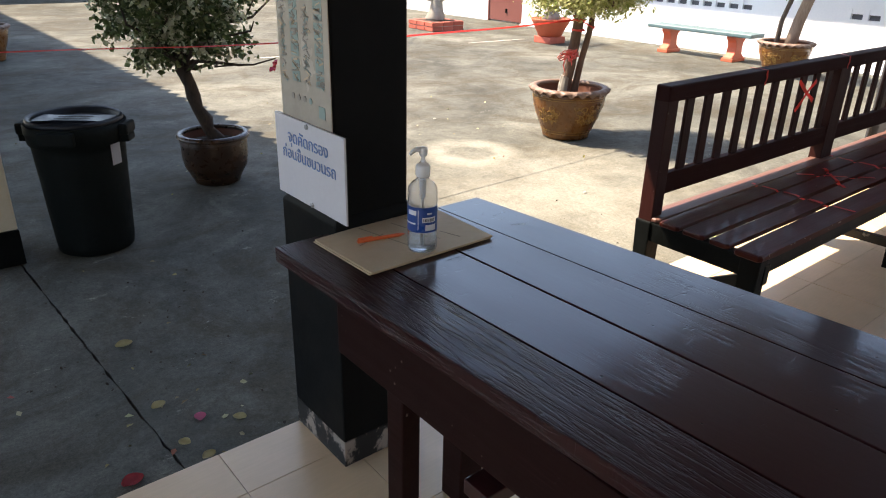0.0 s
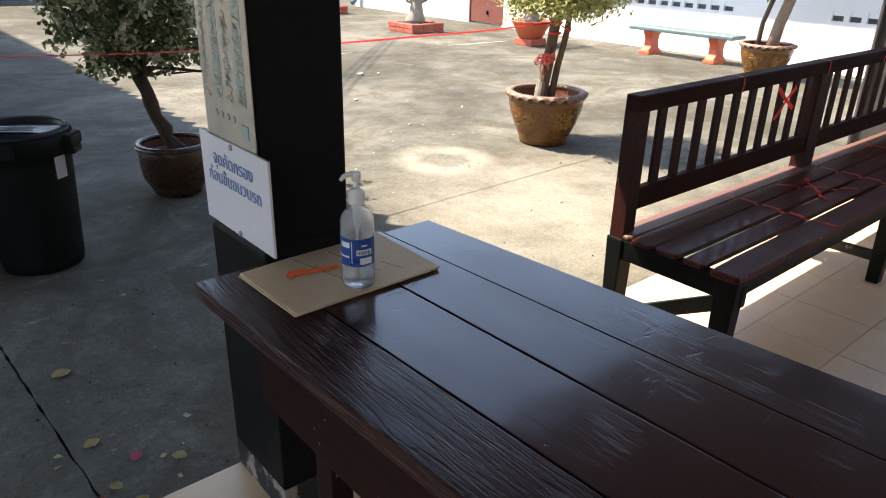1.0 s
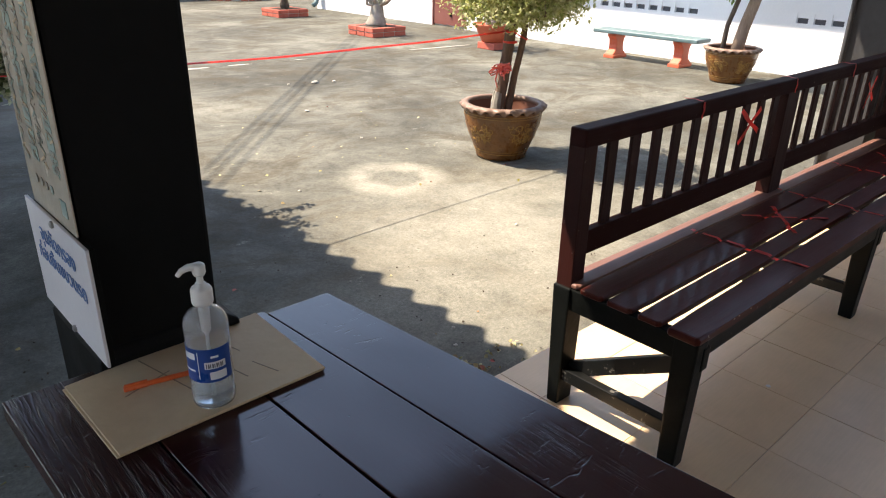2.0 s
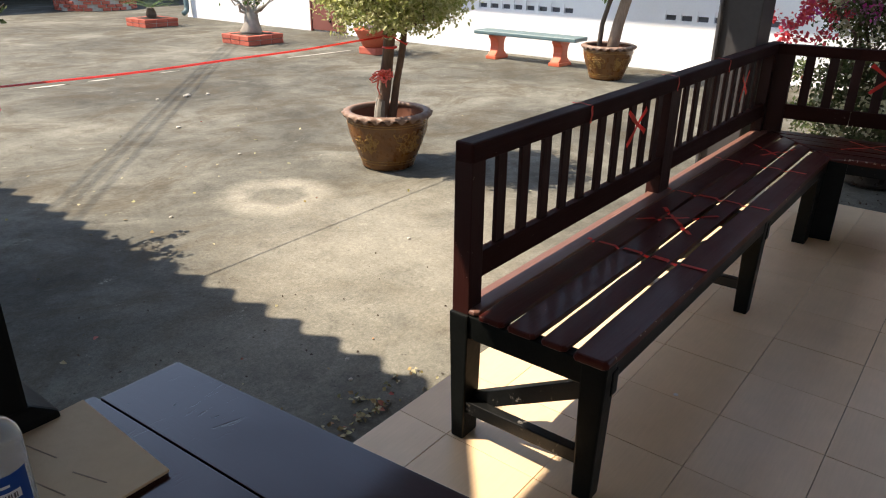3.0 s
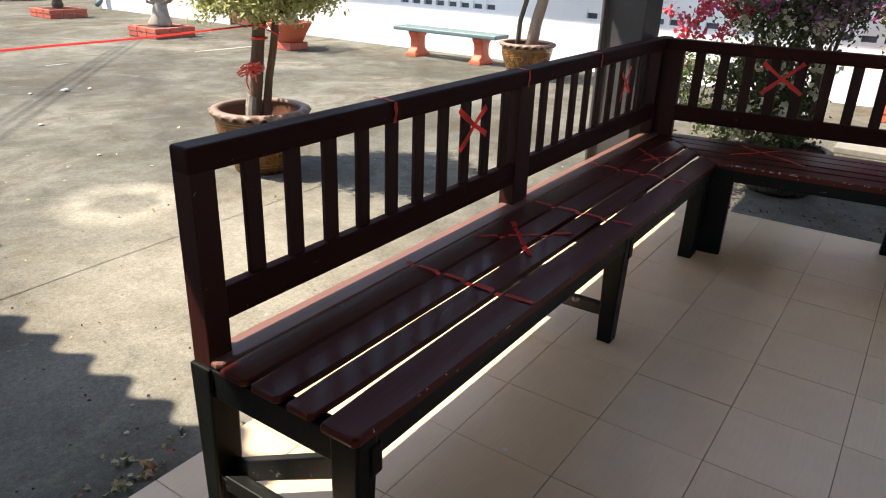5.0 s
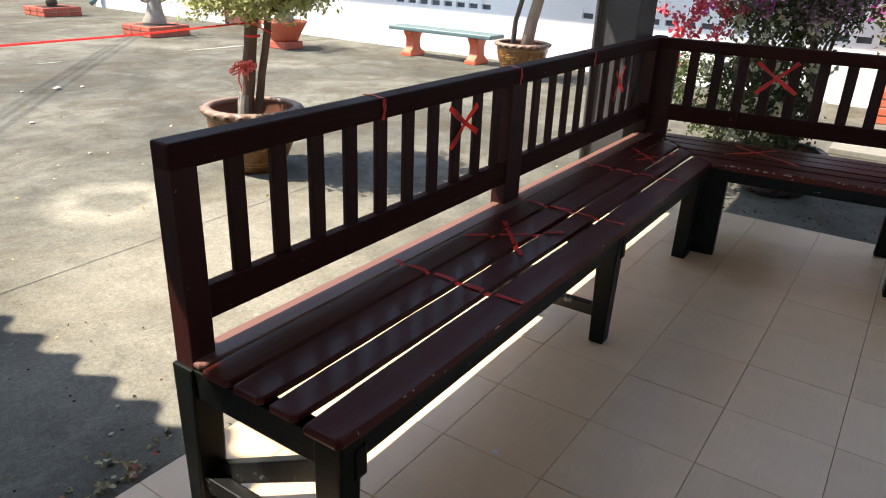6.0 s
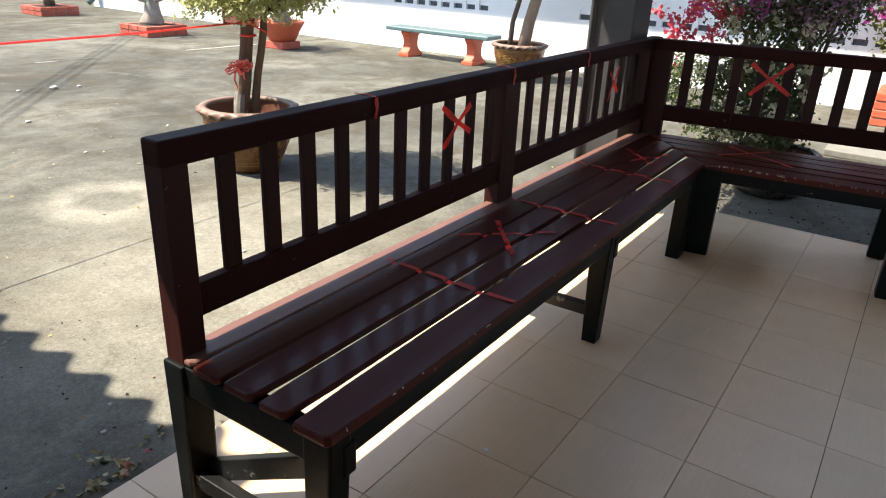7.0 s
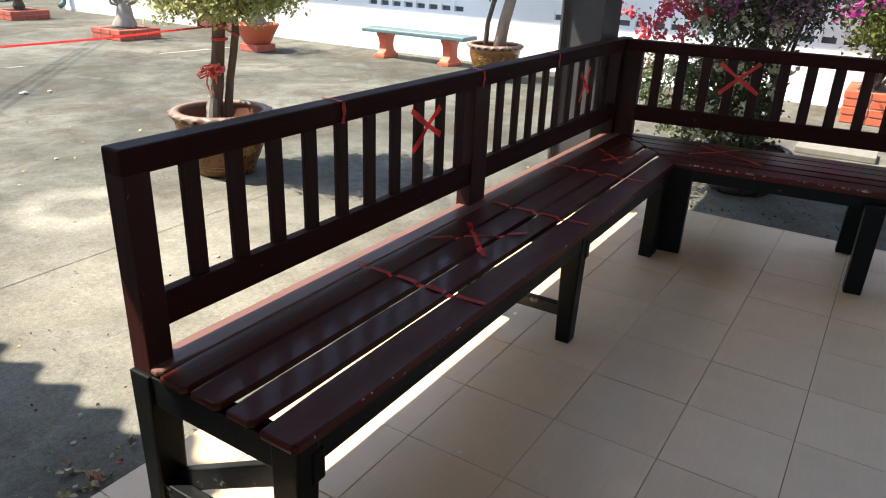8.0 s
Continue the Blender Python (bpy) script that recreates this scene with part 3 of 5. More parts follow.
M_FOOT, nt_, b_ = mat("scraped_column_foot", (0.02, 0.02, 0.02), 0.7)
mask_ = ramp(nt_, noise_tex(nt_, coords(nt_, (1, 1, 0.7)), 13.0, 6, 0.7), [(0.50, 0.0), (0.56, 1.0)])
nt_.links.new(mix(nt_, mask_, (0.012, 0.012, 0.012), (0.30, 0.25, 0.21)), b_.inputs["Base Color"])
bump(nt_, b_, mask_, 0.6, 0.004)

col_a, base = column(1.06, 1.286, 1.63, 1.880, 0.80, M_COLUMN, "square black painted column with a scraped foot on the tiles", (0.013, 0.038, 0.014, 0.030))
part("foot", box(*base, 0, 0.09, 0.004), M_FOOT, col_a, "scraped foot with flaked black paint")
col_b, base = column(5.444, 5.705, 1.735, 1.985, 0.02, M_GREYCOL, "square dark grey painted column behind the bench corner")
part("pipe", tube([(-0.15, 0.10, 0.0), (-0.15, 0.10, 3.05)], 0.012, 10), M_GREYCOL, col_b)
col_c, base = column(-2.6, -2.35, 1.62, 1.87, 0.80, M_COLUMN, "square black painted column at the end of the shelter")
part("foot", box(*base, 0, 0.09, 0.004), M_FOOT, col_c)

# long white wall across the yard, with rows of vent blocks
WX = 11.2
wall_e = empty("wall_east", (WX, 0, YARD), "long white painted wall with low rows of vent blocks", "wall")
wall_e["kind"] = "structure"
W0, W1, H = -14.0, 16.5, 3.2
VZ0, VZ1 = 0.575 - YARD, 0.715 - YARD
part("wall_body", box(0.07, 0.24, W0, W1, 0, H), M_PLASTER, wall_e)
DOOR0, DOOR1 = 11.05, 12.1
groups = [(8.50, 8), (6.06, 8), (2.80, 8), (0.35, 7), (-2.6, 8)]
cuts = sorted((y + 0.232 * i, y + 0.232 * i + 0.158) for y, n in groups for i in range(n))
part("wall_face", box(0, 0.07, W0, DOOR0, 0, VZ0), M_PLASTER, wall_e)
part("wall_face", box(0, 0.07, DOOR1, W1, 0, VZ0), M_PLASTER, wall_e)
part("wall_face", box(0, 0.07, W0, W1, 2.05, H), M_PLASTER, wall_e)
part("wall_face", box(0, 0.07, DOOR1, W1, VZ0, 2.05), M_PLASTER, wall_e)
part("wall_face", box(0, 0.07, W0, DOOR0, VZ1, 2.05), M_PLASTER, wall_e)
y_last = W0
for a, b in cuts:
    part("wall_face", box(0, 0.07, y_last, a, VZ0, VZ1), M_PLASTER, wall_e)
    y_last = b
part("wall_face", box(0, 0.07, y_last, DOOR0, VZ0, VZ1), M_PLASTER, wall_e)
for a, b in cuts:
    part("vent_louvre", box(0.012, 0.066, a, b, VZ0 + 0.072, VZ1, 0.0), M_PLASTER, wall_e)
    # a dark plate stands in for the shade inside each vent
    part("vent_shade_plate", box(0.052, 0.068, a, b, VZ0, VZ0 + 0.070), M_DARK, wall_e)
part("plinth_strip", box(-0.10, 0.0, W0, DOOR0 - 0.05, 0, 0.03, 0.006), M_PLASTER, wall_e)
eave = part("wall_eave", box(-0.98, 0.24, W0, W1 + 0.4, H, H + 0.08), M_ROOF, wall_e)

door = empty("door_1", (WX + 0.066, (DOOR0 + DOOR1) / 2, YARD), "dull maroon sheet door with a small lock in the white wall", "door")
door["kind"] = "structure"
hw = (DOOR1 - DOOR0) / 2
part("leaf", box(-0.045, 0.0, -hw + 0.03, hw - 0.03, 0.03, 2.02, 0.004), M_DOOR, door)
part("frame", box(-0.062, 0.0, -hw, -hw + 0.03, 0.0, 2.05), M_DOOR, door)
part("frame", box(-0.062, 0.0, hw - 0.03, hw, 0.0, 2.05), M_DOOR, door)
part("door_handle", box(-0.07, -0.045, -0.06, -0.02, 0.2, 0.28, 0.004), M_BLACK, door, "small dark bolt")

drain = empty("drain_pipe", (WX - 0.10, 16.35, YARD), "grey plastic drain pipe with an elbow at the wall's foot", "pipe")
part("pipe", tube([(0, 0, 3.1), (0, 0, 0.25), (-0.03, -0.02, 0.16), (-0.14, -0.05, 0.10)], 0.06, 12), M_GREENSEAT, drain, smooth=True)

# far building beyond the end of the yard
far = empty("far_building", (14.0, 27.0, YARD), "long low dark-fronted building in deep shade", "building")
part("wall", box(-16, 10, 0, 6, 0, 3.2), M_DIM, far)
part("roof", box(-16.5, 10.5, -5.5, 6.5, 3.2, 3.4), M_ROOF, far)
for k in range(7):
    w = part("door", box(-15 + 3.4 * k, -13.6 + 3.4 * k, -0.05, 0.0, 0.0, 2.1, 0.01), M_DOOR if k % 2 else M_DARK, far)
    part("window", box(-13.2 + 3.4 * k, -12.1 + 3.4 * k, -0.04, 0.0, 0.9, 2.0, 0.01), M_DARK, far)
    part("post", box(-15.4 + 3.4 * k, -15.2 + 3.4 * k, -5.0, -4.8, 0.0, 3.2), M_CREAM, far)


# ---- the shelter's benches ----
TOP = 0.987
SLATS = [(0.012, 0.117), (0.143, 0.223), (0.246, 0.337), (0.354, 0.441), (0.452, 0.533)]
SEAT = 0.470


def tapered(low, high, z0, z1, r=0.006):
    """An upright post between two rectangles (x0, x1, y0, y1)."""
    bm = bmesh.new()
    rings = [[bm.verts.new((x, y, z)) for x, y in ((q[0], q[2]), (q[1], q[2]), (q[1], q[3]), (q[0], q[3]))] for q, z in ((low, z0), (high, z1))]
    bm.faces.new(rings[0][::-1])
    bm.faces.new(rings[1])
    for i in range(4):
        bm.faces.new((rings[0][i], rings[0][(i + 1) % 4], rings[1][(i + 1) % 4], rings[1][i]))
    return soften(bm, r)


def rail(x0, x1, section, r=0.004):
    """A straight rail along x with the given (y, z) section."""
    bm = bmesh.new()
    a = [bm.verts.new((x0, y, z)) for y, z in section]
    b = [bm.verts.new((x1, y, z)) for y, z in section]
    n = len(section)
    bm.faces.new(a[::-1])
    bm.faces.new(b)
    for i in range(n):
        bm.faces.new((a[i], a[(i + 1) % n], b[(i + 1) % n], b[i]))
    bmesh.ops.recalc_face_normals(bm, faces=bm.faces[:])
    return soften(bm, r)


def worn_slat(rng, ends, v0, v1, z0, z1, r):
    """A seat board with slightly uneven edges, rounded all round."""
    (a0, a1), (b0, b1) = ends
    n = max(3, int((b0 - a0) / 0.16))
    front = [(a0 + (b0 - a0) * i / n, v0 + rng.uniform(-0.0016, 0.0016)) for i in range(n + 1)]
    back = [(a1 + (b1 - a1) * i / n, v1 + rng.uniform(-0.0016, 0.0016)) for i in range(n, -1, -1)]
    if abs(a0 - a1) < 1e-6:
        front[0] = (a0 + 0.012, v0)
        front.insert(0, (a0, v0 + 0.012))
        back[-1] = (a1 + 0.007, v1)
        back.append((a1, v1 - 0.007))
    bm = bmesh.new()
    add_prism(bm, front + back, z0, z1)
    flat = [e for e in bm.edges if abs(e.verts[0].co.z - e.verts[1].co.z) < 1e-6]
    bmesh.ops.bevel(bm, geom=flat, offset=r, segments=3, profile=0.55, affect="EDGES", clamp_overlap=True)
    return bm


RAIL_LOW = [(0.490, 0.552), (0.548, 0.552), (0.548, 0.606), (0.520, 0.638), (0.490, 0.638)]


def bench(name, loc, rz, length, label, start_mitre, end_mitre, posts, legs, balusters):
    """Local x runs along the bench, local y from its front edge to its back."""
    b = empty(name, loc, label, "bench", "shelter benches", rz)
    rs = random.Random(int(length * 100))
    for k, (v0, v1) in enumerate(SLATS):
        e0 = (length - 0.55 + v0 - 0.004, length - 0.55 + v1 - 0.004) if end_mitre else (length, length)
        s0 = (0.003 - 0.799 * v0, 0.003 - 0.799 * v1) if start_mitre else (-0.016 if k == 0 else 0.002 if k == 4 else -0.010,) * 2
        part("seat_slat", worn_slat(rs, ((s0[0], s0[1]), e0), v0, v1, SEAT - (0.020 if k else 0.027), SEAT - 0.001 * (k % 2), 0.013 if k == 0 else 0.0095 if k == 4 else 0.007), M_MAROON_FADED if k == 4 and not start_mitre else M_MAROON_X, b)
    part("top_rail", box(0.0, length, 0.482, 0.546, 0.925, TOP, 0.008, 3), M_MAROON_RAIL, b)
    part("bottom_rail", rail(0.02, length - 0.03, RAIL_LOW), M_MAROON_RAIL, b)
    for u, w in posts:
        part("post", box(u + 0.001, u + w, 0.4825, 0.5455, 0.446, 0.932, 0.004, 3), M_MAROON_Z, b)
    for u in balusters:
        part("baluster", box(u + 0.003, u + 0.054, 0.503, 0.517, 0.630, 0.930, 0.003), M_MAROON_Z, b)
    top = SEAT - 0.0205
    part("front_apron", box(0.02, length - (0.55 if end_mitre else 0.0), 0.017, 0.045, 0.386, top, 0.004), M_BLACK_X, b, "black painted apron")
    part("back_apron", box(0.02, length - 0.02, 0.462, 0.490, 0.390, top, 0.004), M_BLACK_X, b, "black painted apron")
    for u, front, back, side in legs:
        if front == "corner":
            part("leg", tapered((u - 0.014, u + 0.085, 0.024, 0.090), (u - 0.002, u + 0.095, 0.020, 0.090), 0.0, 0.440), M_BLACK, b, "black painted corner leg")
        elif front == "inner":
            part("leg", tapered((u - 0.055, u + 0.078, 0.006, 0.075), (u - 0.055, u + 0.078, 0.014, 0.085), 0.0, top), M_BLACK, b, "black painted corner leg")
        elif front == "proud":
            part("leg", tapered((u, u + 0.075, -0.066, 0.006), (u, u + 0.082, -0.052, 0.020), 0.0, 0.420), M_BLACK, b, "black painted leg")
        elif front:
            part("leg", tapered((u - 0.022, u + 0.038, 0.019, 0.076), (u - 0.008, u + 0.058, 0.014, 0.094), 0.0, top), M_BLACK, b, "black painted leg")
            part("leg_cap", box(u + 0.030, u + 0.070, 0.011, 0.070, 0.343, 0.424, 0.006), M_BLACK, b, "black painted block")
        if back:
            part("leg", tapered((u - 0.021, u + 0.060, 0.478, 0.524), (u - 0.011, u + 0.074, 0.478, 0.548), 0.0, top + 0.002), M_BLACK, b, "black painted leg")
        if front and back and side:
            part("side_rail", box(u - 0.002, u + 0.045, 0.088, 0.492, 0.371, top, 0.004), M_BLACK, b, "black painted side rail")
            part("stretcher", beam((u + 0.012, 0.074, 0.124), (u + 0.012, 0.482, 0.118), 0.036, 0.046), M_WORNBLACK, b, "black painted stretcher with chipped edges")
            part("brace", beam((u + 0.044, 0.480, 0.122), (u + 0.044, 0.085, 0.338), 0.028, 0.056), M_WORNBLACK, b, "black painted slanting brace with chipped edges")
    return b


BX, BY = 2.502, 1.16
LEN1 = 3.19
bal1 = [0.158 + 0.1335 * i for i in range(10)]
bal2 = [1.668 + 0.1405 * i for i in range(9)]
bench_a = bench("wooden_bench", (BX, BY, 0), 0, LEN1, "long maroon slatted wooden bench with black legs on the tiles", False, True,
                [(0.0, 0.068), (1.448, 0.118), (3.02, 0.17)],
                [(0.0, True, True, True), (1.485, True, True, True), (2.525, "corner", False, False), (3.06, False, True, False)], bal1 + bal2)
UA = math.degrees(math.atan2(-1, 0.112))
CX, CY = BX + LEN1 - 0.55, BY
bench_b = bench("wooden_bench", (CX, CY, 0), UA, 2.6, "maroon slatted wooden bench joined at the corner, chipped along its edge", True, False,
                [(-0.47, 0.136), (1.40, 0.11), (2.50, 0.10)],
                [(0.0, "inner", False, False), (0.828, "proud", True, False), (1.95, True, True, True), (2.51, True, True, True)],
                [-0.275 + 0.1252 * i for i in range(13)] + [1.58 + 0.135 * i for i in range(6)])
part("rail_end", box(-0.50, 0.01, 0.482, 0.546, 0.925, TOP - 0.002, 0.006, 3), M_MAROON_RAIL, bench_b)
part("rail_end", rail(-0.48, 0.018, RAIL_LOW), M_MAROON_RAIL, bench_b)


def chipped_edge(b, u0, u1, v, z, n, seed):
    """Small flakes of bare wood along a seat edge."""
    rc = random.Random(seed)
    bm = bmesh.new()
    for k in range(n):
        u = rc.uniform(u0, u1)
        l, w = rc.choice((0.3, 0.5, 0.5, 1.0)) * rc.uniform(0.004, 0.014), rc.uniform(-0.004, 0.001)
        q = [(u - l, v - 0.001, z - 0.007 - w), (u, v - 0.001, z - 0.007 - w * 1.3), (u + l, v - 0.001, z - 0.007 - w * 0.6), (u + l * 0.8, v + 0.006 + w, z + 0.001), (u, v + 0.007 + w, z + 0.001), (u - l * 0.9, v + 0.006 + w * 0.7, z + 0.001)]
        c = bm.verts.new((u, v + 0.0012, z - 0.0008))
        r = [bm.verts.new(p) for p in q]
        for i in range(6):
            bm.faces.new((c, r[i], r[(i + 1) % 6]))
    ob = part("chipped_edge", bm, M_BAREWOOD, b, "pale chips of bare wood along the edge")
    ob["kind"] = "stuff"


chipped_edge(bench_b, 0.05, 2.5, 0.012, 0.470, 90, 4)
chipped_edge(bench_a, 0.02, 2.6, 0.012, 0.468, 16, 9)


# ---- the table ----
TZ = 0.756
table = empty("wooden_table", (1.22, 0.85, 0), "maroon painted plank table with open worn grain", "table")
TY0, TY1 = 0.10, 1.645
# board edges at the far end and at the near end
far_x = [0.886, 1.042, 1.232, 1.394, 1.550]
near_x = [0.932, 1.088, 1.287, 1.485, 1.692]
for i in range(4):
    g = 0.0020
    part("board", prism([(near_x[i] + g - 1.22, TY0 - 0.85), (near_x[i + 1] - g - 1.22, TY0 - 0.85), (far_x[i + 1] - g - 1.22, TY1 - 0.85 - 0.012 * (i % 2)), (far_x[i] + g - 1.22, TY1 - 0.85 - 0.012 * (i % 2))], TZ - 0.04, TZ - 0.001 * (i % 2), 0.0022 if i else 0.004, 3), M_TABLE if i else M_TABLE_WORN, table)
# aprons and legs take the maroon with shade put into its colour
part("apron", box(0.915 - 1.22, 0.945 - 1.22, 0.22 - 0.85, 1.40 - 0.85, 0.565, TZ - 0.04, 0.003), M_TABLE_SHADE, table)
part("apron", box(1.50 - 1.22, 1.53 - 1.22, 0.22 - 0.85, 1.40 - 0.85, 0.565, TZ - 0.04, 0.003), M_TABLE_SHADE, table)
part("apron", box(0.945 - 1.22, 1.50 - 1.22, 1.37 - 0.85, 1.40 - 0.85, 0.565, TZ - 0.04, 0.003), M_TABLE_SHADE, table)
part("apron", box(0.945 - 1.22, 1.50 - 1.22, 0.22 - 0.85, 0.25 - 0.85, 0.565, TZ - 0.04, 0.003), M_TABLE_SHADE, table)
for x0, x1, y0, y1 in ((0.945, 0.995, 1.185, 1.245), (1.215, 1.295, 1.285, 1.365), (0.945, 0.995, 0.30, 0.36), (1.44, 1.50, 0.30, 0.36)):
    part("leg", box(x0 - 1.22, x1 - 1.22, y0 - 0.85, y1 - 0.85, 0.0, TZ - 0.04, 0.004), M_TABLE_SHADE, table)
part("stretcher", box(0.995 - 1.22, 1.46 - 1.22, 0.955 - 0.85, 1.03 - 0.85, 0.36, 0.40, 0.004), M_TABLE, table)
part("stretcher", box(1.46 - 1.22, 1.50 - 1.22, 0.30 - 0.85, 1.37 - 0.85, 0.33, 0.40, 0.004), M_TABLE_SHADE, table)
# ---- potted plants ----
def shape(name, profile, seg, material, parent, wave=None, label="", smooth=True, caps=True):
    return part(name, lathe(profile, seg, wave, caps), material, parent, label, smooth=smooth)


def ornament(bm, r_at, ang, z, s, rng):
    """A raised motif of many small curls laid on the pot's curved side."""
    heads = []
    for k in range(26):
        a0, z0 = ang + rng.uniform(-0.36, 0.36) * s, z + rng.uniform(-0.07, 0.075) * s
        turn, size = rng.choice((-1, 1)), rng.uniform(0.014, 0.034) * s
        lean = rng.uniform(0, 6.28)
        pts = []
        for i in range(10):
            q = lean + i / 9 * 4.2
            rad = size * (1 - i / 13)
            zz = z0 + rad * math.sin(q)
            aa = a0 + turn * rad * math.cos(q) / r_at(z0) * 1.2
            rr = r_at(zz) - 0.002
            pts.append((rr * math.cos(aa), rr * math.sin(aa), zz))
        heads.append(pts[0])
        tube(pts, [0.0062 * s * (1 - 0.4 * i / 9) for i in range(10)], 5, bm)
    heads.sort(key=lambda p: math.sin(math.atan2(p[1], p[0]) - ang))
    tube(heads, 0.0035 * s, 5, bm)
    return bm


def glazed_pot(loc, r_rim, r_base, h, label, body=None, lobes=22, group="glazed pots", turn=0.0, gold=True, thing="plant_pot", rim=None, belly=0.80, fill=0.0):
    """A round-bellied glazed pot, hollow, with a rim, bands and raised motifs."""
    body = body or M_POT
    p = empty(thing, loc, label, "plant pot", group, turn)
    rb = r_rim * 0.93
    prof = [(r_base * 0.90, 0.0), (r_base, 0.012), (r_base * 1.03, 0.10 * h), (rb * belly, 0.34 * h), (rb * (0.925 + 0.4 * (belly - 0.80)), 0.58 * h), (rb * 0.98, 0.76 * h), (rb * 0.985, 0.86 * h), (rb * 0.955, 0.93 * h)]

    def r_at(z):
        for (r0, z0), (r1, z1) in zip(prof, prof[1:]):
            if z0 <= z <= z1:
                return r0 + (r1 - r0) * (z - z0) / max(1e-6, z1 - z0)
        return prof[-1][0]

    smooth_prof = [(r_at(z), z) for z in [0.0, 0.012] + [h * (0.06 + 0.87 * k / 16) for k in range(17)]]
    shape("body", [(0.0, 0.0)] + smooth_prof, 48, body, p, caps=False)
    shape("inside", [(rb * 0.90, 0.95 * h), (rb * 0.89, 0.80 * h), (rb * 0.80, 0.45 * h), (0.0, 0.43 * h)], 48, M_POTIN, p, None, "bare red clay inside", caps=False)

    def scallop(i, a, r, z):
        k = math.cos(lobes * a)
        return (r + (0.012 * k if i in (1, 2) else 0), z + (0.016 * k if i in (0, 1) else 0.008 * k if i == 2 else 0))

    ring = [(r_rim * 0.965, 0.905 * h), (r_rim * 1.0, 0.915 * h), (r_rim * 1.0, 0.945 * h), (r_rim * 0.965, 0.985 * h), (r_rim * 0.90, 1.0 * h), (rb * 0.885, 0.985 * h), (rb * 0.885, 0.92 * h), (rb * 0.95, 0.915 * h), (r_rim * 0.965, 0.905 * h)]
    shape("rim", ring, 132, rim or M_POTRIM, p, scallop if lobes else None, "worn scalloped rim" if lobes else "plain rolled rim", caps=False)
    for zb in (0.13, 0.18, 0.80, 0.84):
        shape("band", [(r_at(zb * h) - 0.004, zb * h - 0.006), (r_at(zb * h) + 0.003, zb * h), (r_at(zb * h) - 0.004, zb * h + 0.006)], 48, M_POTGOLD if gold else body, p, None, "ochre glazed band" if gold else "", caps=False)
    if gold:
        rng = random.Random(int(loc[0] * 10))
        for k in range(5):
            part("motif", ornament(bmesh.new(), r_at, 2 * math.pi * k / 5 + 0.35, 0.52 * h, h / 0.43, rng), M_POTGOLD, p, "raised ochre motif")

    def lumps(i, a, r, z):
        return (r, z + 0.010 * math.sin(5 * a + i * 2) * (1 if i else 0))

    shape("soil", [(rb * (0.845 + 0.1 * fill), (0.56 + fill) * h), (rb * 0.5, (0.59 + fill) * h), (rb * 0.2, (0.61 + fill) * h), (0.0, (0.615 + fill) * h)], 28, M_SOIL, p, lumps, "dry brown soil")
    return p


def branchy(rng, start, ends, r0, bm=None, kink=0.06):
    """Tapered crooked limbs from one point to several."""
    bm = bm or bmesh.new()
    s = Vector(start)
    for e in ends:
        e = Vector(e)
        n = 5
        pts = [s + (e - s) * (i / n) + Vector([rng.uniform(-kink, kink) * (0 < i < n) for _ in range(3)]) for i in range(n + 1)]
        tube(pts, [r0 * (1 - 0.75 * i / n) for i in range(n + 1)], 6, bm)
    return bm


# the topiary in the big brown pot
P1 = (4.985, 4.255, YARD)
glazed_pot(P1, 0.345, 0.205, 0.45, "large brown glazed pot with ochre motifs and scalloped rim", turn=20)
topiary = empty("potted_tree", (P1[0], P1[1], YARD), "small clipped tree with pale variegated leaves in a brown pot", "tree")
rp = random.Random(11)
part("trunk", tube([(-0.04, 0.035, 0.24), (-0.032, 0.028, 0.45), (-0.012, 0.006, 0.60), (-0.006, 0.0, 0.72), (0.006, -0.010, 0.84), (0.016, -0.020, 0.98), (0.03, -0.03, 1.2), (0.0, 0.0, 1.5)], [0.054, 0.050, 0.043, 0.047, 0.043, 0.044, 0.035, 0.015], 12), M_BARKTAN, topiary, smooth=True)
part("stem", tube([(0.014, -0.012, 0.24), (0.036, -0.032, 0.45), (0.056, -0.050, 0.65), (0.080, -0.074, 0.82), (0.096, -0.088, 0.95), (0.12, -0.10, 1.3)], [0.034, 0.030, 0.027, 0.026, 0.026, 0.012], 10), M_BARKTAN, topiary, smooth=True)
part("pale_foot", tube([(-0.042, 0.037, 0.24), (-0.035, 0.031, 0.45), (-0.028, 0.022, 0.53)], [0.0565, 0.0525, 0.047], 12), M_PALEBARK, topiary, "bare grey bark at the foot")
ends = [(0.45 * math.cos(q), 0.45 * math.sin(q), rp.uniform(1.1, 1.75)) for q in np.linspace(0, 6.0, 9)]
part("branching_limb", branchy(rp, (0.03, -0.03, 1.0), ends, 0.02), M_BARKTAN, topiary)
rg = np.random.default_rng(5)
pts, _ = clump_points(rg, 19000, (0.03, -0.04, 1.42), (0.56, 0.56, 0.48), 300, 0.05, 0.35)
more, _ = clump_points(rg, 7000, (0.03, -0.04, 1.22), (0.50, 0.50, 0.13), 140, 0.045, 0.1)
pts = np.concatenate([pts, more])
low = pts[:, 2] < 1.06 + 0.05 * np.sin(7 * pts[:, 0] + 4 * pts[:, 1])
pts = pts[~low]
mesh_part("crown", leaf_mesh("crown", pts, 0.036, rg, 0.55, 0.25), M_LEAFPALE, topiary)

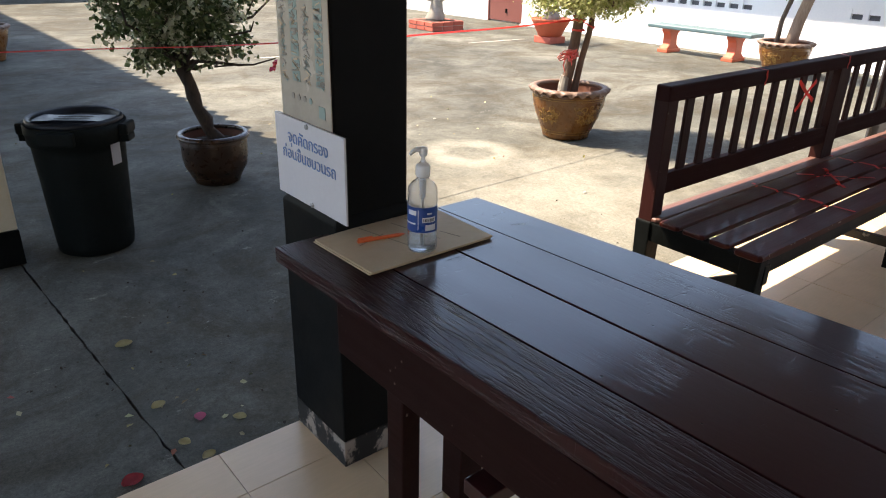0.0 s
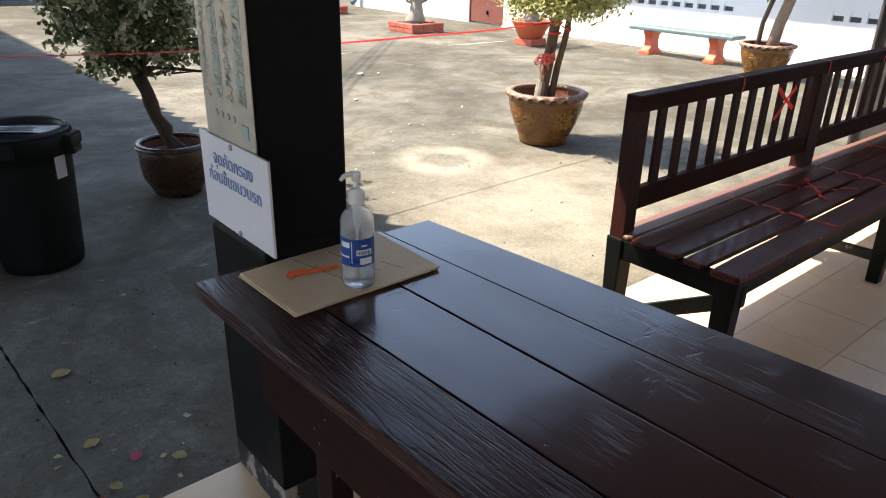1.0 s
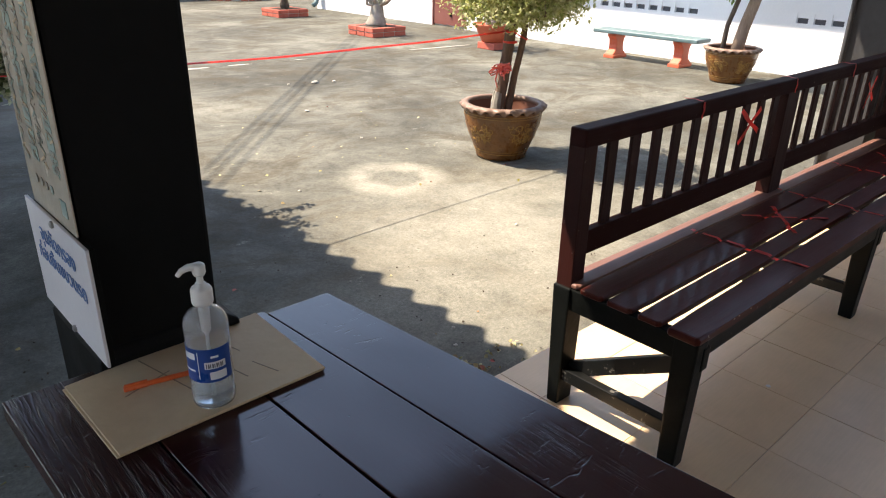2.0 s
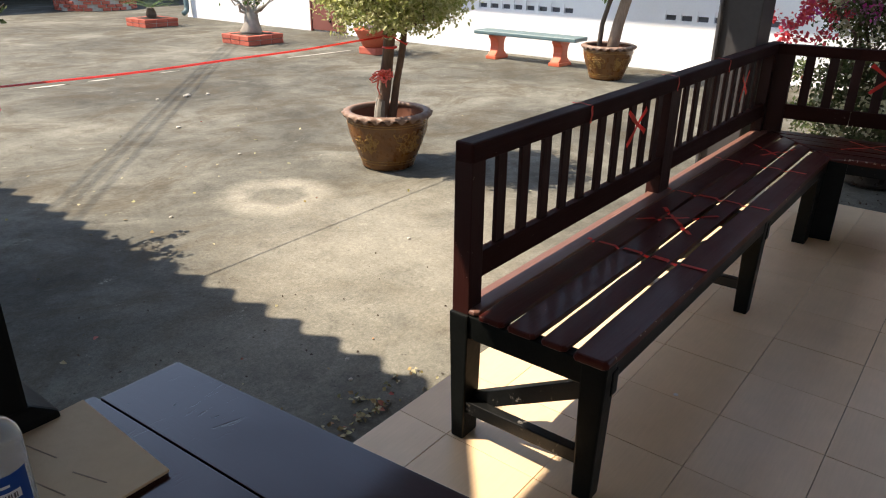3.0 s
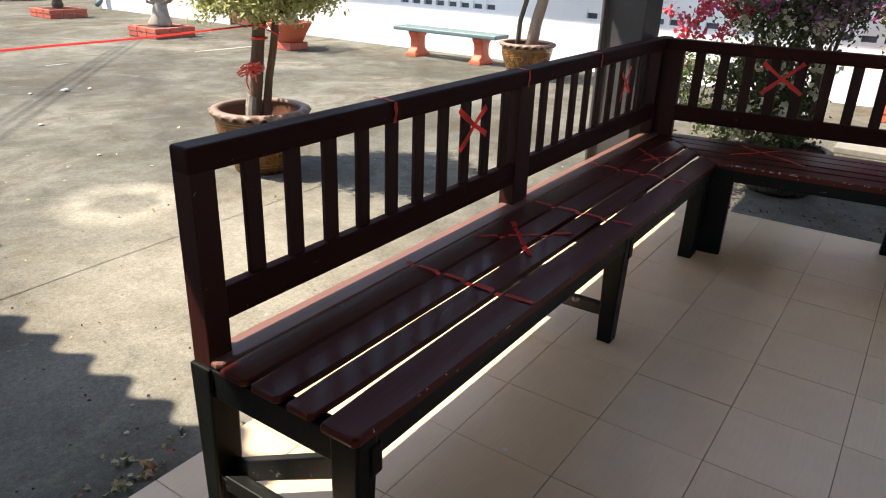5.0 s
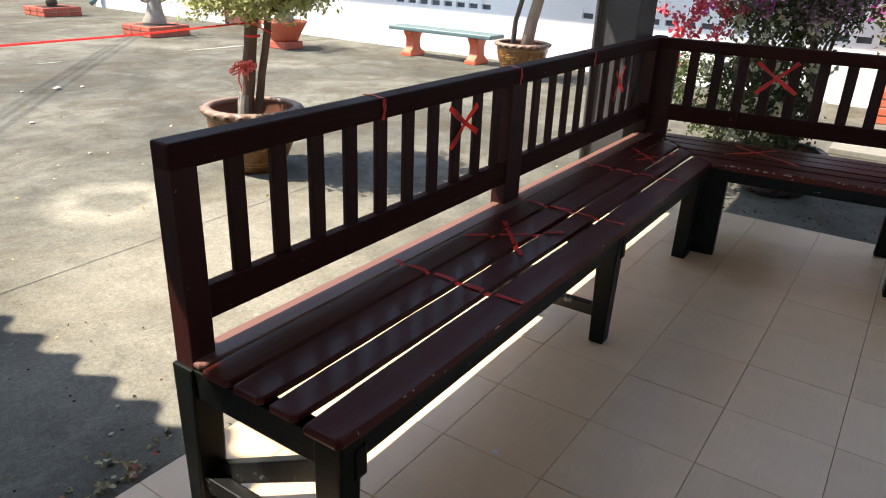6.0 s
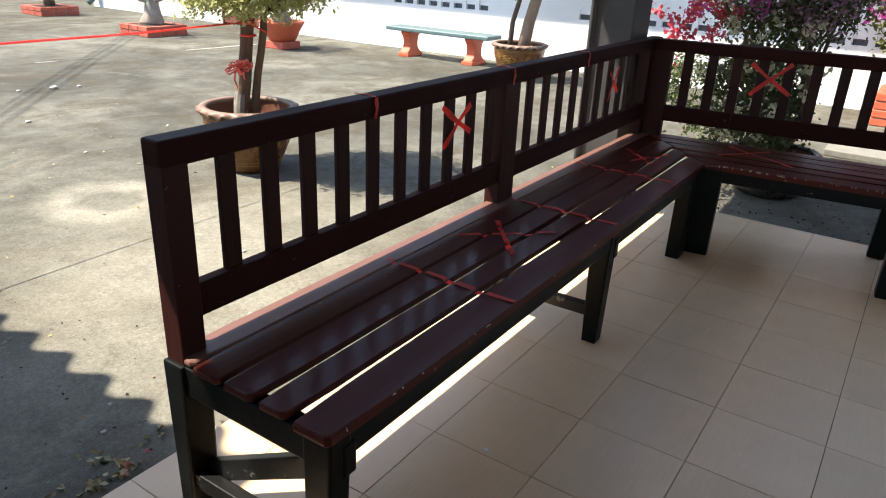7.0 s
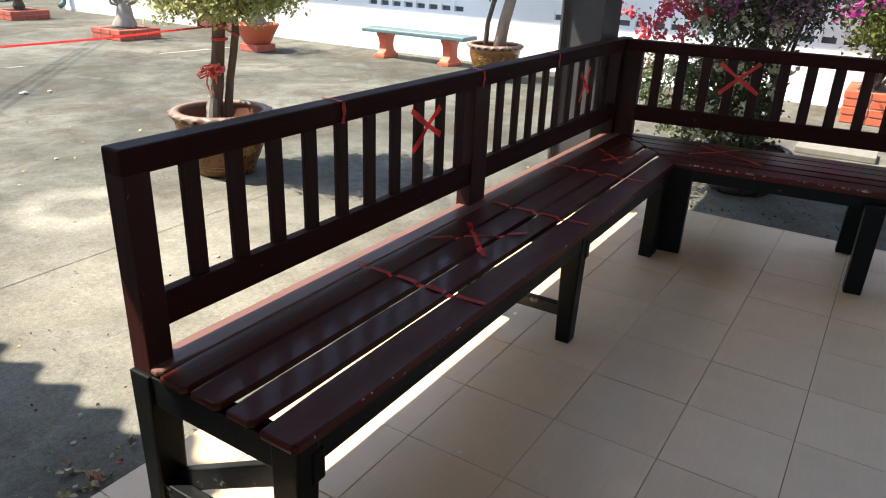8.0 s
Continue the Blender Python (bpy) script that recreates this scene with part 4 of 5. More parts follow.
# red ribbon bow round its trunk
bow = empty("ribbon_bow", (P1[0] - 0.006, P1[1], 0.60), "red plastic ribbon tied in a bow on the tree", "ribbon")
part("wrap", lathe([(0.050, -0.02), (0.054, -0.014), (0.054, 0.014), (0.050, 0.02)], 20), M_BOW, bow)
rb_ = random.Random(3)
for k in range(16):
    q, tilt = rb_.uniform(2.5, 4.3), rb_.uniform(-1.1, 1.1)
    L, wide = rb_.uniform(0.05, 0.10), rb_.uniform(0.012, 0.028)
    out_, side_ = Vector((math.cos(q), math.sin(q), 0.6 * math.sin(tilt))), Vector((-math.sin(q), math.cos(q), 0.8 * tilt)).normalized()
    ring_ = [Vector((0.052 * math.cos(q), 0.052 * math.sin(q), 0.0)) + out_ * L * 0.5 * (1 - math.cos(a_)) + side_ * wide * math.sin(a_) for a_ in np.linspace(0.2, 6.08, 12)]
    part("loop", tube(ring_, 0.0055, 5), M_BOW, bow)
part("tail", tube([(-0.055, -0.02, 0), (-0.095, -0.01, -0.04), (-0.10, 0.0, -0.09), (-0.085, -0.01, -0.15)], [0.006, 0.008, 0.007, 0.004], 5), M_BOW, bow)
part("tail", tube([(-0.05, -0.04, 0), (-0.07, -0.06, -0.05), (-0.065, -0.06, -0.09)], [0.006, 0.007, 0.004], 5), M_BOW, bow)

# barrier ribbon from the tree to the awning pillar
RA, RB = Vector((P1[0] + 0.017, P1[1] - 0.021, 0.885)), Vector((0.632, 4.045, 0.945))
ribbon = empty("barrier_ribbon", tuple(RA), "red plastic barrier ribbon stretched from tree to pillar", "ribbon")
for z in (-0.01, 0.02, -0.09):
    part("wrap", lathe([(0.053, z - 0.008), (0.058, z), (0.053, z + 0.008)], 20), M_TAPE, ribbon)
end = RB - RA
bm = bmesh.new()
last = None
N = 60
for i in range(N + 1):
    f = i / N
    c = Vector((0, -0.055, 0)) * (1 - f) + end * f + Vector((0, 0, -0.045 * math.sin(math.pi * f) + 0.002 * math.sin(23 * f)))
    tw = 0.55 + 0.4 * math.sin(5 * f + 0.5) * f
    off = Vector((0, math.cos(tw), math.sin(tw))) * 0.0085
    row = [bm.verts.new(c + off), bm.verts.new(c + Vector((0, 0.002, 0.003))), bm.verts.new(c - off)]
    if last:
        bm.faces.new((last[0], last[1], row[1], row[0]))
        bm.faces.new((last[1], last[2], row[2], row[1]))
    last = row
bmesh.ops.solidify(bm, geom=bm.faces[:], thickness=0.0015)
part("strip", bm, M_TAPE, ribbon)
part("cross_wrap", tube([(-0.05, -0.02, 0.02), (0.01, -0.062, -0.03), (0.075, -0.105, -0.07), (0.115, -0.075, -0.06)], 0.006, 5), M_TAPE, ribbon)

# leaning bougainvillea in the smaller pot
P2 = (1.975, 4.80, YARD)
glazed_pot(P2, 0.242, 0.155, 0.352, "small round brown glazed pot in the shade", lobes=0, turn=50, gold=False, rim=M_POTSHADE, body=M_POTSHADE, belly=0.93, fill=0.22)
boug = empty("potted_tree", P2, "leaning potted bougainvillea with cream and green leaves", "tree")
trunk_pts = [(0.035, -0.035, 0.18), (0.03, -0.03, 0.22), (0.02, -0.03, 0.30), (-0.03, -0.01, 0.37), (-0.045, -0.02, 0.44), (-0.085, 0.0, 0.52), (-0.10, 0.01, 0.60), (-0.12, -0.01, 0.68), (-0.15, 0.02, 0.78), (-0.16, 0.02, 0.88)]
part("trunk", tube(trunk_pts, [0.064, 0.060, 0.050, 0.038, 0.050, 0.038, 0.047, 0.040, 0.044, 0.028], 12), M_BARKDARK, boug, smooth=True)
part("root_flare", tube([(0.085, -0.055, 0.19), (0.04, -0.045, 0.29), (0.0, -0.03, 0.35), (-0.03, -0.03, 0.42)], [0.016, 0.022, 0.018, 0.008], 8), M_BARK, boug, "peeled pale root", smooth=True)
rp = random.Random(21)
ends = [(-0.1 + 0.45 * math.cos(q), 0.45 * math.sin(q), rp.uniform(0.85, 1.5)) for q in np.linspace(0, 6.0, 13)] + [(0.66, 0.07, 1.30), (0.45, -0.12, 0.82)]
part("branching_limb", branchy(rp, (-0.15, 0.02, 0.80), ends, 0.017), M_BARKDARK, boug)
rg = np.random.default_rng(8)
pts, cl = clump_points(rg, 8200, (-0.11, 0.0, 1.24), (0.50, 0.52, 0.48), 150, 0.055, 0.3)
pts = pts[pts[:, 2] > 0.74 + 0.12 * np.sin(6 * pts[:, 0] + 1.0)]
sprig = np.array((0.40, 0.06, 1.20)) + np.linspace(0, 1, 60)[:, None] * np.array((0.25, 0.02, 0.08)) + rg.normal(size=(60, 3)) * 0.022
mesh_part("crown", leaf_mesh("crown", np.concatenate([pts, sprig]), 0.043, rg, 0.68, 0.4), M_LEAFGREY, boug)
fl = np.array((-0.11, 0.0, 1.24)) + (cl[rg.integers(0, len(cl), 210)] - np.array((-0.11, 0.0, 1.24))) * 1.08 + rg.normal(size=(210, 3)) * 0.03
fp = np.repeat(fl, 14, axis=0) + rg.normal(size=(2940, 3)) * 0.027
mesh_part("cream_bloom", leaf_mesh("cream_bloom", fp, 0.040, rg, 0.8, 0.1), M_BRACTCREAM, boug, "cream papery bracts")
fp = np.concatenate([np.array((0.42, -0.15, 0.79)) + rg.normal(size=(9, 3)) * 0.012, np.array((0.05, -0.3, 1.27)) + rg.normal(size=(9, 3)) * 0.014])
mesh_part("red_bloom", leaf_mesh("red_bloom", fp, 0.04, rg, 0.8, 0.1), M_BRACTRED, boug, "few red bracts")

# further potted trees
P3 = (9.97, 4.82, YARD)
glazed_pot(P3, 0.36, 0.225, 0.45, "brown glazed pot by the white wall", turn=10)
tree3 = empty("potted_tree", P3, "potted tree with twin trunks and bright green leaves", "tree")
part("trunk", tube([(0.02, -0.02, 0.25), (0.05, -0.08, 0.7), (0.10, -0.16, 1.1), (0.2, -0.2, 1.6)], [0.085, 0.075, 0.07, 0.03], 12), M_BARKPALE, tree3, smooth=True)
part("stem", tube([(-0.06, 0.12, 0.25), (-0.05, 0.10, 0.7), (0.0, 0.0, 1.15), (0.0, 0.06, 1.5)], [0.035, 0.03, 0.03, 0.012], 8), M_BARK, tree3, smooth=True)
rg = np.random.default_rng(9)
pts, _ = clump_points(rg, 3200, (-0.12, -0.02, 1.55), (0.45, 0.62, 0.45), 90, 0.07, 0.3)
mesh_part("crown", leaf_mesh("crown", pts, 0.07, rg, 0.5, 0.2), M_LEAFLIME, tree3)

P4 = (1.52, 11.25, YARD)
glazed_pot(P4, 0.36, 0.24, 0.46, "brown glazed pot at the far end of the covered walk", turn=0, gold=False)
tree4 = empty("potted_tree", P4, "potted bougainvillea with several thin stems", "tree")
rp = random.Random(2)
part("trunk", branchy(rp, (0.0, 0.0, 0.25), [(0.1, 0.0, 1.1), (-0.2, 0.1, 1.2), (0.3, 0.1, 1.0), (0.0, -0.2, 1.3)], 0.05), M_BARK, tree4)
rg = np.random.default_rng(19)
pts, _ = clump_points(rg, 2000, (0.05, 0.0, 1.30), (0.62, 0.6, 0.42), 80, 0.08, 0.3)
mesh_part("crown", leaf_mesh("crown", pts, 0.075, rg, 0.6, 0.3), M_LEAFGREEN, tree4)

# flared red bowl on its own block, with a desert rose
bowl = empty("plant_bowl", (9.62, 8.78, YARD), "flared red painted bowl on a square red block", "plant pot")
part("block", box(-0.19, 0.19, -0.19, 0.19, 0.0, 0.11, 0.012), M_BRICKRED, bowl)
shape("bowl", [(0.15, 0.11), (0.20, 0.12), (0.24, 0.20), (0.31, 0.33), (0.345, 0.385), (0.345, 0.405), (0.315, 0.405), (0.28, 0.33), (0.0, 0.33)], 40, M_ORANGE, bowl)
shape("soil", [(0.285, 0.335), (0.15, 0.37), (0.0, 0.38)], 24, M_SOIL, bowl)
rose = empty("desert_rose", (9.62, 8.78, YARD + 0.36), "potted desert rose with a swollen base and pale twigs", "plant")
part("base", lathe([(0.14, 0.0), (0.16, 0.06), (0.11, 0.16), (0.06, 0.25), (0.0, 0.28)], 16), M_PALEBARK, rose, smooth=True)
rp = random.Random(7)
part("branching_limb", branchy(rp, (0, 0, 0.2), [(rp.uniform(-0.4, 0.4), rp.uniform(-0.4, 0.4), rp.uniform(0.4, 0.8)) for _ in range(9)], 0.028), M_PALEBARK, rose)
rg = np.random.default_rng(29)
pts, _ = clump_points(rg, 900, (0.0, 0.0, 0.62), (0.48, 0.48, 0.3), 26, 0.06, 0.5)
mesh_part("leaves", leaf_mesh("leaves", pts, 0.07, rg, 0.4, 0.0), M_LEAFGREEN, rose)


# square planters of red-painted brick
def brick_planter(x0, y0, w, courses, label, brick_mat, n):
    p = empty("brick_planter", (x0 + w / 2, y0 + w / 2, YARD), label, "planter", "square brick planters")
    hw, bh, bt = w / 2, 0.085, 0.10
    part("mortar", box(-hw + 0.012, hw - 0.012, -hw + 0.012, hw - 0.012, 0, courses * bh - 0.012), M_PEBBLE, p)
    L = (2 * hw) / n
    shared = None
    for c in range(courses):
        for side in range(4):
            for i in range(n):
                off = (c % 2) * 0.5
                u = -hw + (i + 0.5) * L
                if shared is None:
                    shared = part("brick", box(-L / 2 + 0.006, L / 2 - 0.006, -bt / 2, bt / 2, 0.006, bh - 0.004, 0.006, 1), brick_mat, p)
                    ob = shared
                else:
                    ob = new("brick", shared.data)
                    ob.parent = p
                q = side * 90
                r = Matrix.Rotation(radians(q), 4, "Z")
                du = (0.02 if c % 2 else -0.02)
                ob.matrix_basis = r @ Matrix.Translation((u + du * 0.2, -hw + bt / 2 - 0.006 * (c % 2), c * bh))
    part("soil", box(-hw + bt, hw - bt, -hw + bt, hw - bt, courses * bh - 0.012, courses * bh - 0.004), M_SOIL, p)
    return p


brick_planter(8.74, 10.93, 0.76, 2, "low square planter of red painted bricks, two courses", M_BRICKRED, 3)
brick_planter(9.10, 14.80, 0.76, 2, "low square planter of red painted bricks, two courses", M_BRICKRED, 3)
brick_planter(10.22, 0.02, 0.76, 4, "square planter of orange bricks with pale mortar by the wall", M_ORANGE, 3)

adenium = empty("desert_rose", (9.12, 11.31, YARD + 0.16), "grey bare-limbed desert rose in a brick planter", "plant")
part("base", lathe([(0.17, 0.0), (0.19, 0.05), (0.13, 0.18), (0.11, 0.34), (0.06, 0.46), (0.0, 0.48)], 18, lambda i, a, r, z: (r * (1 + 0.14 * math.sin(3 * a + i)), z)), M_PALEBARK, adenium, smooth=True)
rp = random.Random(13)
part("branching_limb", branchy(rp, (0, 0, 0.32), [(rp.uniform(-0.5, 0.5), rp.uniform(-0.5, 0.5), rp.uniform(0.5, 1.0)) for _ in range(10)], 0.035), M_PALEBARK, adenium)
rg = np.random.default_rng(31)
pts, _ = clump_points(rg, 260, (0.0, 0.0, 0.75), (0.5, 0.5, 0.3), 18, 0.05, 0.6)
mesh_part("leaves", leaf_mesh("leaves", pts, 0.07, rg, 0.4, 0.0), M_LEAFGREEN, adenium)


def rosette(loc, n, length, label):
    """A cycad-like rosette of feathered fronds."""
    r = empty("cycad", loc, label, "plant")
    part("stump", lathe([(0.09, 0.0), (0.11, 0.08), (0.07, 0.2), (0.0, 0.22)], 14), M_BARK, r)
    rr = random.Random(17)
    for k in range(n):
        a = 2 * math.pi * k / n + rr.uniform(-0.2, 0.2)
        lift = rr.uniform(0.2, 0.9)
        bm = bmesh.new()
        d = Vector((math.cos(a), math.sin(a), 0))
        s = Vector((-d.y, d.x, 0))
        for i in range(16):
            f = (i + 1) / 16
            c = d * length * f + Vector((0, 0, 0.2 + length * lift * f * (1.1 - 0.8 * f)))
            for sg in (-1, 1):
                t = c + s * sg * length * 0.26 * math.sin(math.pi * min(0.98, f * 0.9 + 0.1)) + d * 0.07 + Vector((0, 0, 0.03))
                v = [bm.verts.new(c), bm.verts.new(c + d * 0.02), bm.verts.new(t)]
                bm.faces.new(v)
        part("frond", bm, M_LEAFGREEN, r)
    return r


rosette((9.48, 15.18, YARD + 0.16), 16, 0.55, "green cycad with stiff feathered fronds in a brick planter")

# round patterned planter at the far end of the yard
rpl = empty("round_planter", (10.9, 20.3, YARD), "round planter of red bricks patterned with white", "planter")
shape("wall", [(0.98, 0.0), (0.98, 0.42), (0.86, 0.42), (0.86, 0.36), (0.0, 0.36)], 48, M_PEBBLE, rpl, smooth=False)
brick_r = None
for c in range(5):
    for k in range(28):
        if (k + c) % 4 == 3:
            continue
        a = 2 * math.pi * (k + 0.5 * (c % 2)) / 28
        if brick_r is None:
            brick_r = part("brick", box(-0.095, 0.095, -0.03, 0.03, 0.006, 0.076, 0.006, 1), M_BRICKRED, rpl)
            ob = brick_r
        else:
            ob = new("brick", brick_r.data)
            ob.parent = rpl
        ob.matrix_basis = pose(0.985 * math.cos(a), 0.985 * math.sin(a), c * 0.083, 0, 0, math.degrees(a) + 90)

# flowering bush behind the corner bench
P5 = (7.0, 1.14, YARD)
glazed_pot(P5, 0.31, 0.22, 0.31, "dark glazed pot standing in the bush's own shade", body=M_POTDARK, gold=False, lobes=0, rim=M_POTDARK)
bush = empty("flowering_bush", P5, "large potted bougainvillea with red, purple and white bracts", "bush")
rp = random.Random(41)
ends = [(rp.uniform(-0.5, 0.5), rp.uniform(-0.28, 0.55), rp.uniform(0.8, 1.9)) for _ in range(20)]
part("branching_stem", branchy(rp, (0.0, 0.0, 0.22), ends, 0.022, kink=0.10), M_BARK, bush)
rg = np.random.default_rng(51)
pa_, ca = clump_points(rg, 19000, (0.0, 0.06, 1.57), (0.58, 0.62, 0.68), 220, 0.065, 0.15)
pb_, cb = clump_points(rg, 6000, (-0.08, 0.20, 0.66), (0.46, 0.40, 0.44), 90, 0.06, 0.15)
both = np.concatenate([pa_, pb_])
both = both[both[:, 1] > -0.46 + 0.08 * np.sin(5 * both[:, 2])]
mesh_part("leaves", leaf_mesh("leaves", both, 0.037, rg, 0.6, 0.2), M_LEAFBUSH, bush)


def bract_balls(name, rng, centres, per, spread, size, material, label):
    p = np.repeat(np.array(centres), per, axis=0) + rng.normal(size=(len(centres) * per, 3)) * spread
    mesh_part(name, leaf_mesh(name, p, size, rng, 0.85, 0.1), material, bush, label)


red = [(rg.uniform(-0.55, -0.15), rg.uniform(0.34, 0.82), rg.uniform(1.02, 1.8)) for _ in range(30)]
bract_balls("red_bloom", rg, red, 34, 0.025, 0.032, M_BRACTRED, "bright red papery bracts")
pur = [(rg.uniform(-0.66, -0.3), rg.uniform(-0.42, 0.40), rg.uniform(1.2, 2.1)) for _ in range(135)]
bract_balls("purple_bloom", rg, pur, 24, 0.05, 0.028, M_BRACTPURPLE, "faded purple bracts")
pink = [(rg.uniform(-0.60, -0.2), rg.uniform(0.10, 0.85), rg.uniform(1.15, 1.9)) for _ in range(13)]
bract_balls("magenta_bloom", rg, pink, 30, 0.028, 0.032, M_BRACTPINK, "magenta papery bracts")
whi = [(rg.uniform(-0.6, -0.35), rg.uniform(-0.35, 0.55), rg.uniform(0.25, 1.35)) for _ in range(34)]
bract_balls("white_bloom", rg, whi, 18, 0.022, 0.034, M_BRACTCREAM, "white papery bracts")

# magenta bougainvillea with yellow-green leaves by the wall
bush2 = empty("flowering_bush", (10.5, 0.52, YARD + 0.32), "yellow-green bush with magenta and orange flowers in the planter", "bush")
rp = random.Random(43)
part("branching_stem", branchy(rp, (0.0, 0.0, 0.0), [(rp.uniform(-0.4, 0.4), rp.uniform(-0.4, 0.3), rp.uniform(0.5, 1.2)) for _ in range(9)], 0.02), M_BARK, bush2)
rg = np.random.default_rng(61)
pts, cl = clump_points(rg, 4200, (0.0, -0.05, 0.98), (0.6, 0.62, 0.62), 90, 0.08, 0.3)
mesh_part("leaves", leaf_mesh("leaves", pts, 0.075, rg, 0.5, 0.2), M_LEAFOLIVE, bush2)
fl = np.array([(rg.uniform(-0.6, -0.1), rg.uniform(-0.6, 0.6), rg.uniform(0.75, 1.4)) for _ in range(36)])
fp = np.repeat(fl, 14, axis=0) + rg.normal(size=(504, 3)) * 0.05
mesh_part("magenta_bloom", leaf_mesh("magenta_bloom", fp, 0.06, rg, 0.85, 0.1), M_BRACTPINK, bush2, "magenta papery bracts")

# low flowering plant by the wall, seen past the corner column
low = empty("low_shrub", (9.6, 2.55, YARD), "low yellow-green shrub with a few red flowers", "shrub")
rg = np.random.default_rng(71)
part("branching_stem", branchy(random.Random(5), (0, 0, 0), [(0.15, 0.1, 0.4), (-0.15, 0.0, 0.45), (0.0, -0.2, 0.4), (0.05, 0.2, 0.35)], 0.012), M_BARK, low)
pts, cl = clump_points(rg, 1300, (0.0, 0.0, 0.36), (0.30, 0.34, 0.30), 40, 0.05, 0.2)
mesh_part("leaves", leaf_mesh("leaves", pts, 0.05, rg, 0.5, 0.1), M_LEAFGREY, low)
fp = np.repeat(cl[:5], 14, axis=0) + rg.normal(size=(70, 3)) * 0.03
mesh_part("red_bloom", leaf_mesh("red_bloom", fp, 0.045, rg, 0.8, 0.1), M_BRACTRED, low, "small red flowers")


# ---- things in the yard ----
gb = empty("concrete_bench", (10.56, 6.44, YARD), "concrete bench with blue-green seat and orange feet", "bench")
part("seat", box(-0.19, 0.19, -0.905, 0.905, 0.365, 0.425, 0.018, 3), M_GREENSEAT, gb, "blue-green terrazzo seat")
for y in (-0.57, 0.57):
    bm = bmesh.new()
    prof = [(-0.17, 0.0), (0.17, 0.0), (0.17, 0.06), (0.10, 0.12), (0.085, 0.20), (0.10, 0.28), (0.15, 0.33), (0.15, 0.365), (-0.15, 0.365), (-0.15, 0.33), (-0.10, 0.28), (-0.085, 0.20), (-0.10, 0.12), (-0.17, 0.06)]
    fr = [bm.verts.new((px, y - 0.075, pz)) for px, pz in prof]
    bk = [bm.verts.new((px, y + 0.075, pz)) for px, pz in prof]
    bm.faces.new(fr)
    bm.faces.new(bk[::-1])
    for i in range(len(prof)):
        j = (i + 1) % len(prof)
        bm.faces.new((fr[j], fr[i], bk[i], bk[j]))
    bmesh.ops.recalc_face_normals(bm, faces=bm.faces[:])
    soften(bm, 0.008, 1)
    foot = part("foot", bm, M_ORANGE, gb, "orange painted foot")
    part("foot_plate", box(-0.18, 0.18, y - 0.095, y + 0.095, 0.0, 0.05, 0.008), M_ORANGE, foot)

kerb = part("concrete_slab", box(8.46, 8.80, 0.34, 0.97, YARD, YARD + 0.055, 0.008), M_SLAB)
tagged(kerb, "pale loose concrete slab lying on the yard", "slab")

for x_, y_ in ((4.90, 7.37), (4.68, 7.27), (5.09, 7.39)):
    shift = SUN * (7.1 / SUN.z)
    mid_ = Vector((x_, y_, YARD)) + shift
    along = Vector((0.683, 0.731, 0.0))
    cable = part("overhead_cable", tube([mid_ + along * u + Vector((0, 0, 0.0016 * u * u)) for u in range(-18, 19, 3)], 0.011, 6), M_BLACK)
    tagged(cable, "black power cable strung high across the yard", "cable", "overhead cables", kind="structure")

# black dustbin with a moulded lid
bin_ = empty("dustbin", (0.995, 4.115, YARD), "black plastic dustbin with a lid and moulded handles", "bin", rz=-35)
shape("body", [(0.175, 0.0), (0.19, 0.008), (0.196, 0.05), (0.222, 0.52), (0.224, 0.56), (0.236, 0.565), (0.238, 0.60), (0.243, 0.61), (0.243, 0.655), (0.23, 0.66), (0.21, 0.60), (0.0, 0.58)], 56, M_BIN, bin_)
for sg in (-1, 1):
    part("handle", box(*sorted((sg * 0.225, sg * 0.278)), -0.065, 0.065, 0.595, 0.652, 0.014, 3), M_BIN, bin_, "moulded side handle")
    part("handle_rib", box(*sorted((sg * 0.215, sg * 0.275)), -0.05, 0.05, 0.56, 0.597, 0.01), M_BIN, bin_)
part("front_catch", box(-0.085, 0.085, -0.262, -0.225, 0.585, 0.65, 0.01), M_BIN, bin_)
part("front_catch", box(-0.085, 0.085, 0.225, 0.262, 0.585, 0.65, 0.01), M_BIN, bin_)
lid = shape("lid", [(0.0, 0.612), (0.192, 0.612), (0.203, 0.672), (0.222, 0.684), (0.230, 0.672), (0.232, 0.655), (0.222, 0.652)], 56, M_BINLID, bin_, None, "slightly glossy lid")
grip = part("grip", prism([(-0.185, -0.095), (-0.13, -0.058), (-0.06, -0.044), (0.06, -0.044), (0.13, -0.058), (0.185, -0.095), (0.198, -0.04), (0.198, 0.04), (0.185, 0.095), (0.13, 0.058), (0.06, 0.044), (-0.06, 0.044), (-0.13, 0.058), (-0.185, 0.095), (-0.198, 0.04), (-0.198, -0.04)], 0.614, 0.668, 0.012, 3), M_BINLID, lid)
# no hollow is cut: dark plates stand in for the slots' shade
for y in (-0.024, 0.024):
    part("grip_slot", prism([(-0.09, y - 0.003), (-0.05, y - 0.013), (0.05, y - 0.013), (0.09, y - 0.003), (0.09, y + 0.003), (0.05, y + 0.013), (-0.05, y + 0.013), (-0.09, y + 0.003)], 0.6665, 0.6695, 0.001, 1), M_BIN, lid, "finger slot laid on as a plate, its shade in the colour")
a = radians(-20)
bm = bmesh.new()
rows = []
for z in (0.458, 0.562):
    rows.append([bm.verts.new(((0.2235 + 0.004 * (z - 0.458) / 0.104) * math.cos(a + q), (0.2235 + 0.004 * (z - 0.458) / 0.104) * math.sin(a + q), z)) for q in np.linspace(-0.15, 0.15, 6)])
for i in range(5):
    bm.faces.new((rows[0][i], rows[0][i + 1], rows[1][i + 1], rows[1][i]))
